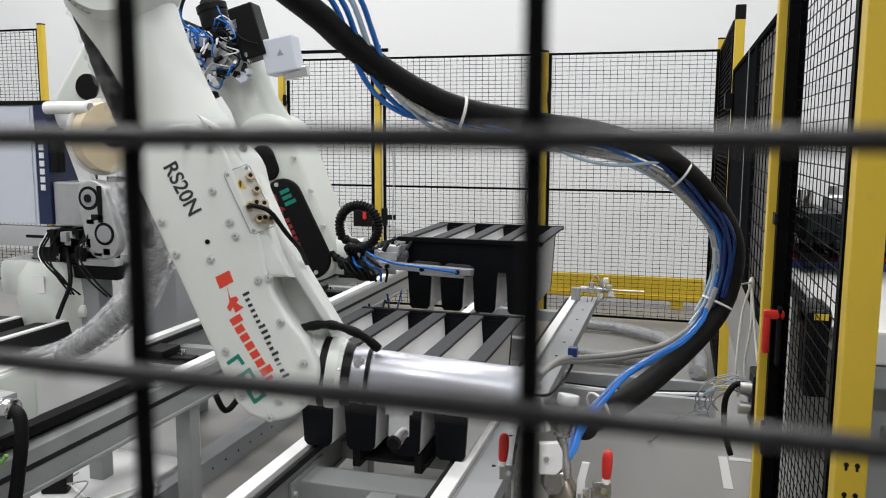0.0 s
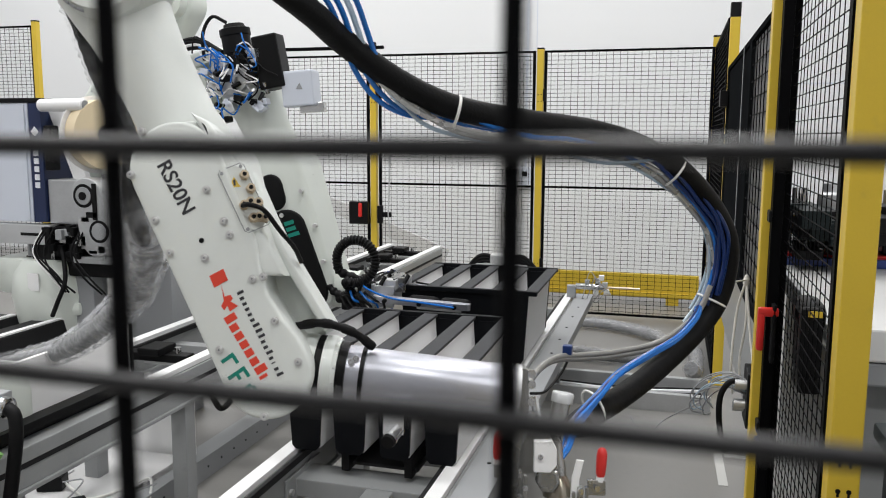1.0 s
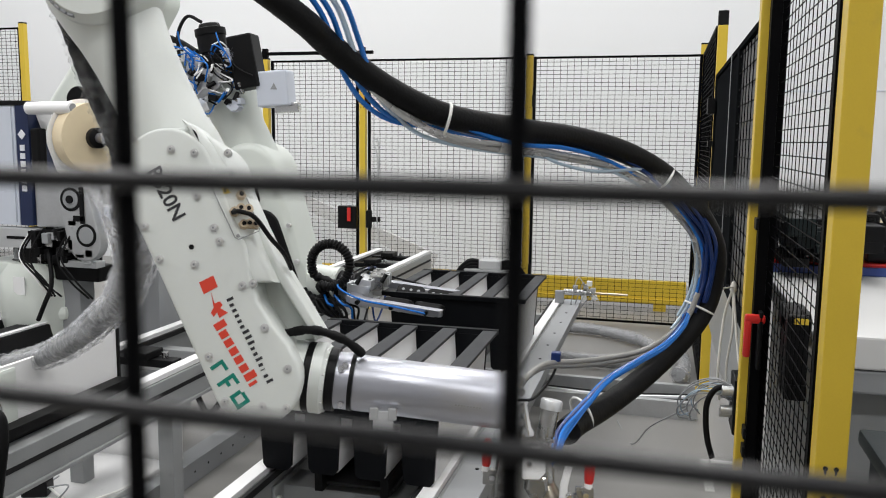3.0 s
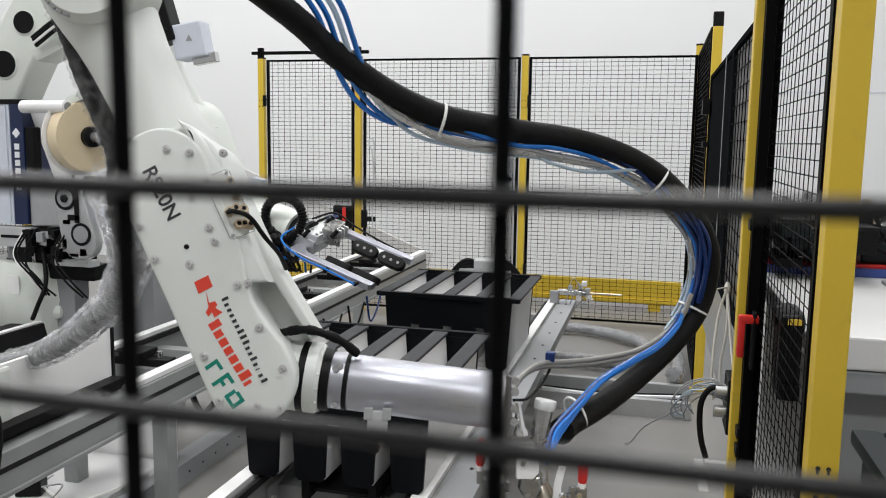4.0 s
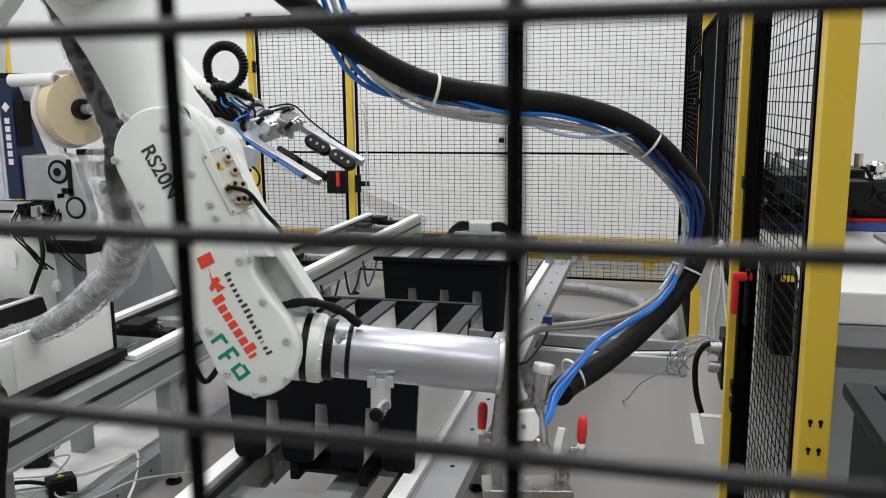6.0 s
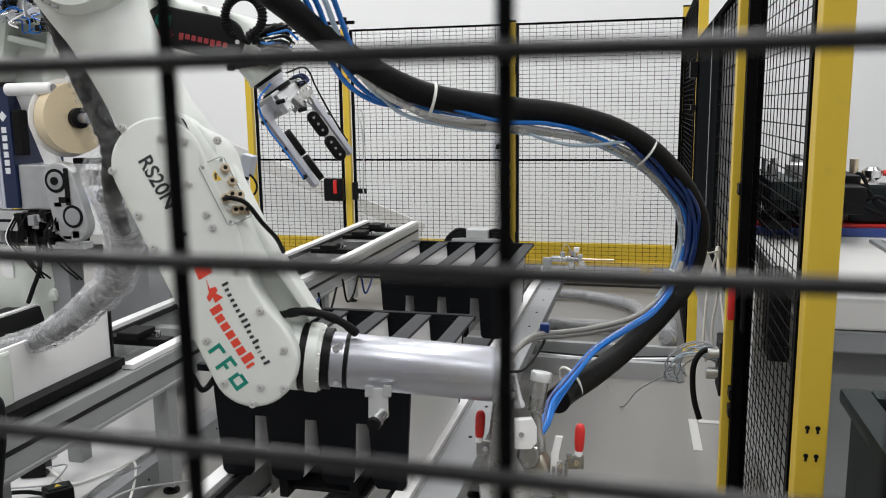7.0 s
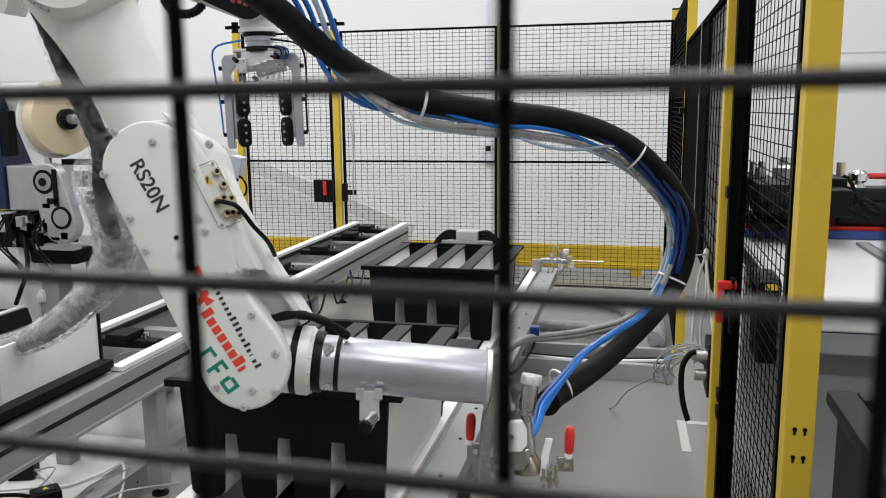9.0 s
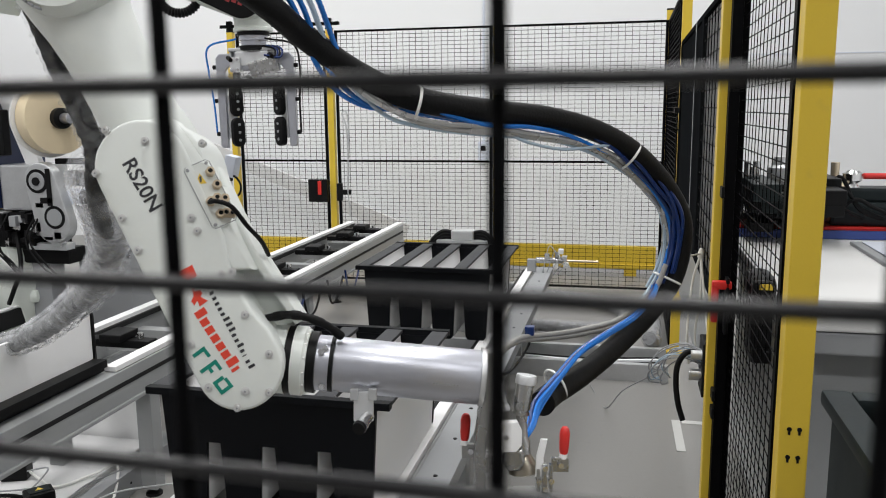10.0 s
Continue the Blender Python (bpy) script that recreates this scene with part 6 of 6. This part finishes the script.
def floor_hoses():
    for pts in ([(-0.75, 5.6, 0.05), (-0.5, 5.7, 0.05), (-0.27, 5.65, 0.05), (0.0, 5.42, 0.05), (0.07, 5.15, 0.05), (0.02, 4.93, 0.05), (-0.15, 4.83, 0.05), (-0.47, 4.85, 0.05), (-0.8, 4.9, 0.05)],
                [(0.2, 5.4, 0.06), (0.24, 4.95, 0.06), (0.23, 4.6, 0.06), (0.2, 4.36, 0.14)]):
        h = thing("floor_hose", "hose wrapped in clear film lying on the floor", "hose", pose(0, 0, 0), "wrapped floor hoses")
        part("hose", sweep(bmesh.new(), spline(pts, 14), 0.036, 14, wobble=0.12), FILM_GREY, h, smooth=True)
        part("film", sweep(bmesh.new(), spline(pts, 16), 0.044, 16, wobble=0.2), FILM, h, "crinkled clear film", smooth=True)


floor_hoses()


def floor_marks():
    for x, y, w, d, a in ((0.29, 3.17, 0.036, 0.345, 1.0), (0.328, 3.48, 0.2, 0.038, 0)):
        t = part("floor_tape", box(bmesh.new(), 0, w, 0, d, 0.0005, 0.0022), TAPE)
        t.matrix_basis = pose(x, y, 0, 0, 0, a)
        tagged(t, "worn grey-white tape mark on the floor", "tape", kind="structure")


floor_marks()


def end_probe():
    p = thing("stop_cylinder", "small steel stop cylinder with hoses at the conveyor's end", "stop cylinder", pose(-0.45, 4.62, 0.475))
    part("body", cyl(bmesh.new(), (0, 0, 0.03), (0.16, 0, 0.03), 0.018, seg=16), STEEL, p, smooth=True)
    part("bracket", box(bmesh.new(), -0.05, 0.0, -0.02, 0.02, -0.04, 0.035, 0.004), GREY_PAINT, p)
    part("rod", cyl(bmesh.new(), (0.16, 0, 0.03), (0.36, 0, 0.03), 0.007, seg=10), BRASS, p, "thin brass rod", smooth=True)
    for x, z in ((0.05, 0.04), (0.11, 0.05), (0.15, 0.03), (0.1, -0.02), (0.16, -0.01), (0.13, 0.07)):
        part("fitting", box(bmesh.new(), x, x + 0.03, -0.015, 0.015, z, z + 0.03, 0.004), (ALU_MATT, STRIP_WHITE, STEEL)[int(x * 100) % 3], p)
    for k in range(5):
        tube("tube", [(0.12, 0, 0.07), (0.08 + 0.03 * k, -0.03, 0.12 - 0.03 * k), (0.05 + 0.03 * k, -0.03, 0.0), (0.04 + 0.02 * k, 0, -0.06)], 0.0025, (GALV, GREY_PAINT)[k % 2], p, seg=6)


end_probe()


def drive_unit():
    d = thing("drive_unit", "black cable arches on a silver drive at the conveyor's end", "drive", pose(-0.93, 4.85, 0.44))
    part("silver_box", box(bmesh.new(), -0.07, 0.07, -0.05, 0.05, 0.14, 0.2, 0.008), ALU_MATT, d)
    part("pedestal", box(bmesh.new(), -0.16, 0.16, -0.06, 0.06, -0.44, 0.14, 0.005), FRAME_GREY, d)
    for s in (-1, 1):
        for k in range(3):
            tube("cable", [(0.06 * s, 0, 0.18 - 0.015 * k), (0.13 * s, -0.02, 0.19 - 0.02 * k), (0.2 * s, -0.02, 0.13 - 0.02 * k), (0.24 * s, 0, 0.04)], 0.012, HOSE, d, seg=8)
    for k in range(6):
        part("fitting", box(bmesh.new(), -0.1 + 0.04 * k, -0.075 + 0.04 * k, -0.09, -0.06, 0.06, 0.12, 0.004), (STRIP_WHITE, STEEL, BLACK)[k % 3], d)


drive_unit()


def wall_switch():
    s = thing("wall_switch", "small grey switch box on the white wall", "switch", pose(-1.4, 7.94, 0.86))
    part("box", box(bmesh.new(), 0, 0.11, 0, 0.05, 0, 0.2, 0.008), PRINTER, s)
    part("rocker", box(bmesh.new(), 0.03, 0.08, -0.008, 0, 0.11, 0.16, 0.004), BLACK, s)
    part("conduit", cyl(bmesh.new(), (0.055, 0.03, 0.2), (0.055, 0.03, 2.6), 0.012, seg=12), PRINTER, s, smooth=True)


wall_switch()


def sensor_camera():
    c = thing("sensor_camera", "small grey camera with a looped black cable on a slim post", "camera", pose(-1.75, 3.42, 0))
    part("post", box(bmesh.new(), -0.06, -0.04, 0.0, 0.02, 0, 1.1, 0.002), FRAME_GREY, c)
    part("foot", box(bmesh.new(), -0.1, 0.0, -0.04, 0.06, 0, 0.008, 0.002), FRAME_GREY, c)
    part("housing", box(bmesh.new(), -0.028, 0.028, -0.03, 0.03, -0.05, 0.05, 0.004, pose(0.005, 0, 1.13, 0, 14, 0)), PRINTER, c)
    part("arm", box(bmesh.new(), -0.05, 0.0, 0.005, 0.015, 1.06, 1.08, 0.001), BLACK, c)
    tube("cable", [(0.0, -0.02, 1.09), (0.035, -0.025, 1.08), (0.055, -0.02, 1.04), (0.04, -0.01, 1.0), (0.0, 0.0, 0.98), (-0.045, 0.005, 0.95)], 0.005, HOSE, c, seg=8)


sensor_camera()


def wall_strip():
    # pale grey diagonal band built as a thin strip; its support is added
    r = thing("diagonal_strip", "pale grey diagonal strip along the white wall", "board", pose(-3.75, 7.6, 0.93, 0, 21.3, 0))
    part("board", box(bmesh.new(), -0.35, 1.85, 0, 0.04, -0.14, 0.0, 0.004), mat("pale_grey_strip", (0.6, 0.6, 0.6), 0.5, vary=0.04, bump=0.02), r)
    b = part("support", box(bmesh.new(), -3.96, -3.92, 7.61, 7.65, 0, 0.9, 0.003), FRAME_GREY)
    b.parent, b.matrix_parent_inverse = r, r.matrix_basis.inverted()


wall_strip()


# ---- all that moves ----
def motions():
    drop = [(0, 0.218), (0.45, 0.212), (0.7, 0.12), (0.95, 0.02), (1.1, 0.0), (3, 0.0), (10, 0.0)]
    walk(crate_held, [(t, pose(-1.042, 3.1, CZ + z)) for t, z in drop])
    for mover in (crate_moving, carrier):
        walk(mover, [(t, pose(-1.042, 2.08 - 0.0528 * t, CZ)) for t in (0, 2.5, 5, 7.5, 10)])
    # time, wrist x y z, forearm angle, finger angle, finger roll
    arm = [(0, -1.316, 3.06, 0.876, 114.5, -3, -90), (0.45, -1.313, 3.06, 0.872, 114.5, -3, -90), (1.05, -1.31, 3.06, 0.722, 108, -3, -90), (2.7, -1.318, 3.06, 0.712, 108, -3, -90),
           (3.2, -1.41, 3.06, 0.79, 108, -9, -80), (3.8, -1.517, 3.06, 0.909, 112, -17, -74), (4.0, -1.532, 3.06, 0.941, 114, -18, -72), (4.5, -1.615, 3.06, 1.159, 117, -21, -72), (5, -1.725, 3.06, 1.288, 121, -19, -72),
           (5.5, -1.784, 3.06, 1.364, 126, -21, -72), (5.7, -1.777, 3.06, 1.375, 129, -22, -72), (6.3, -1.68, 3.08, 1.47, 144, -36, -68), (6.8, -1.573, 3.1, 1.564, 158, -50, -63), (7, -1.533, 3.12, 1.62, 167, -58, -62),
           (7.5, -1.5, 3.15, 1.78, 168, -76, -42), (8, -1.49, 3.18, 1.844, 158, -88, -14), (8.5, -1.495, 3.18, 1.85, 156, -89, -6), (10, -1.495, 3.18, 1.85, 156, -89, -4)]
    # time, foot x and z, angle of the link
    swing = [(0, -2.87, 1.23, 58), (0.5, -2.87, 1.23, 58), (1.1, -2.74, 1.13, 56), (2.7, -2.74, 1.13, 56), (3.2, -2.96, 1.24, 56), (3.8, -3.2, 1.33, 56), (4.0, -3.2, 1.33, 59), (4.3, -3.2, 1.33, 63), (5, -3.22, 1.33, 74), (5.7, -3.22, 1.33, 80), (6.8, -3.2, 1.33, 84), (7.5, -3.2, 1.33, 82), (8.2, -3.2, 1.33, 79), (10, -3.2, 1.33, 79)]
    walk(link, [(t, pose(x, 3.3, z, 90, 0, 6) @ pose(0, 0, 0, 0, 0, a)) for t, x, z, a in swing])
    slip = {7.0: (0.02, 0.13, 45), 7.5: (-0.2, 0.06, 110), 8: (-0.27, 0.02, 175), 8.5: (-0.27, 0.02, 178), 10: (-0.27, 0.02, 178)}
    turns = []
    for t, x, y, z, a, g, r in arm:
        dx, dz, w = slip.get(t, (0.165, 0.135, 0) if t < 3 else (0.145, 0.105, 0))
        turns.append((t, pose(x + dx, y - 0.11, z + dz, 90, 0, 6) @ pose(0, 0, 0, 0, 0, w)))
    walk(loop, turns)
    shift = {3.2: (-0.09, 0), 3.8: (-0.15, 0), 4.0: (-0.155, 0), 4.5: (-0.2, 0.0), 5: (-0.23, 0.0), 5.5: (-0.24, 0.0), 5.7: (-0.23, 0.0), 6.3: (-0.12, 0.03), 6.8: (-0.075, 0.05), 7: (-0.085, 0.06), 7.5: (-0.01, 0.075), 8: (0, 0.03)}
    rows = []
    for t, x, y, z, a, g, r in arm:
        dx, dz = shift.get(t, (-0.05 if t < 3 else 0.0, 0))
        rows.append((t, pose(x + dx, y, z + dz, 90, 0, 6) @ pose(0, 0, 0, 0, 0, a)))
    walk(forearm, rows)
    # slant of the fingers towards the fence, and the wrist's own shift
    slant = {3.2: (-10, 0.02, 0.05), 3.8: (-16, 0.025, 0.08), 4.0: (-16, 0.03, 0.085), 4.5: (-16, 0.085, 0.012), 5: (-16, 0.066, -0.003), 5.5: (-16, 0.086, -0.037), 5.7: (-16, 0.083, -0.037),
             6.3: (-8, 0.05, -0.02), 6.8: (9, -0.025, 0.012), 7: (12, -0.034, 0.017), 7.5: (7, -0.025, -0.03)}
    rows = []
    for t, x, y, z, a, g, r in arm:
        b, dx, dz = slant.get(t, (0, 0, 0))
        rows.append((t, pose(x + dx, y, z + dz, 90, 0, 6) @ pose(0, 0, 0, 0, 0, g) @ pose(0, 0, 0, 0, b, 0) @ pose(0, 0, 0, r, 0, 0)))
    walk(grip, rows)


motions()
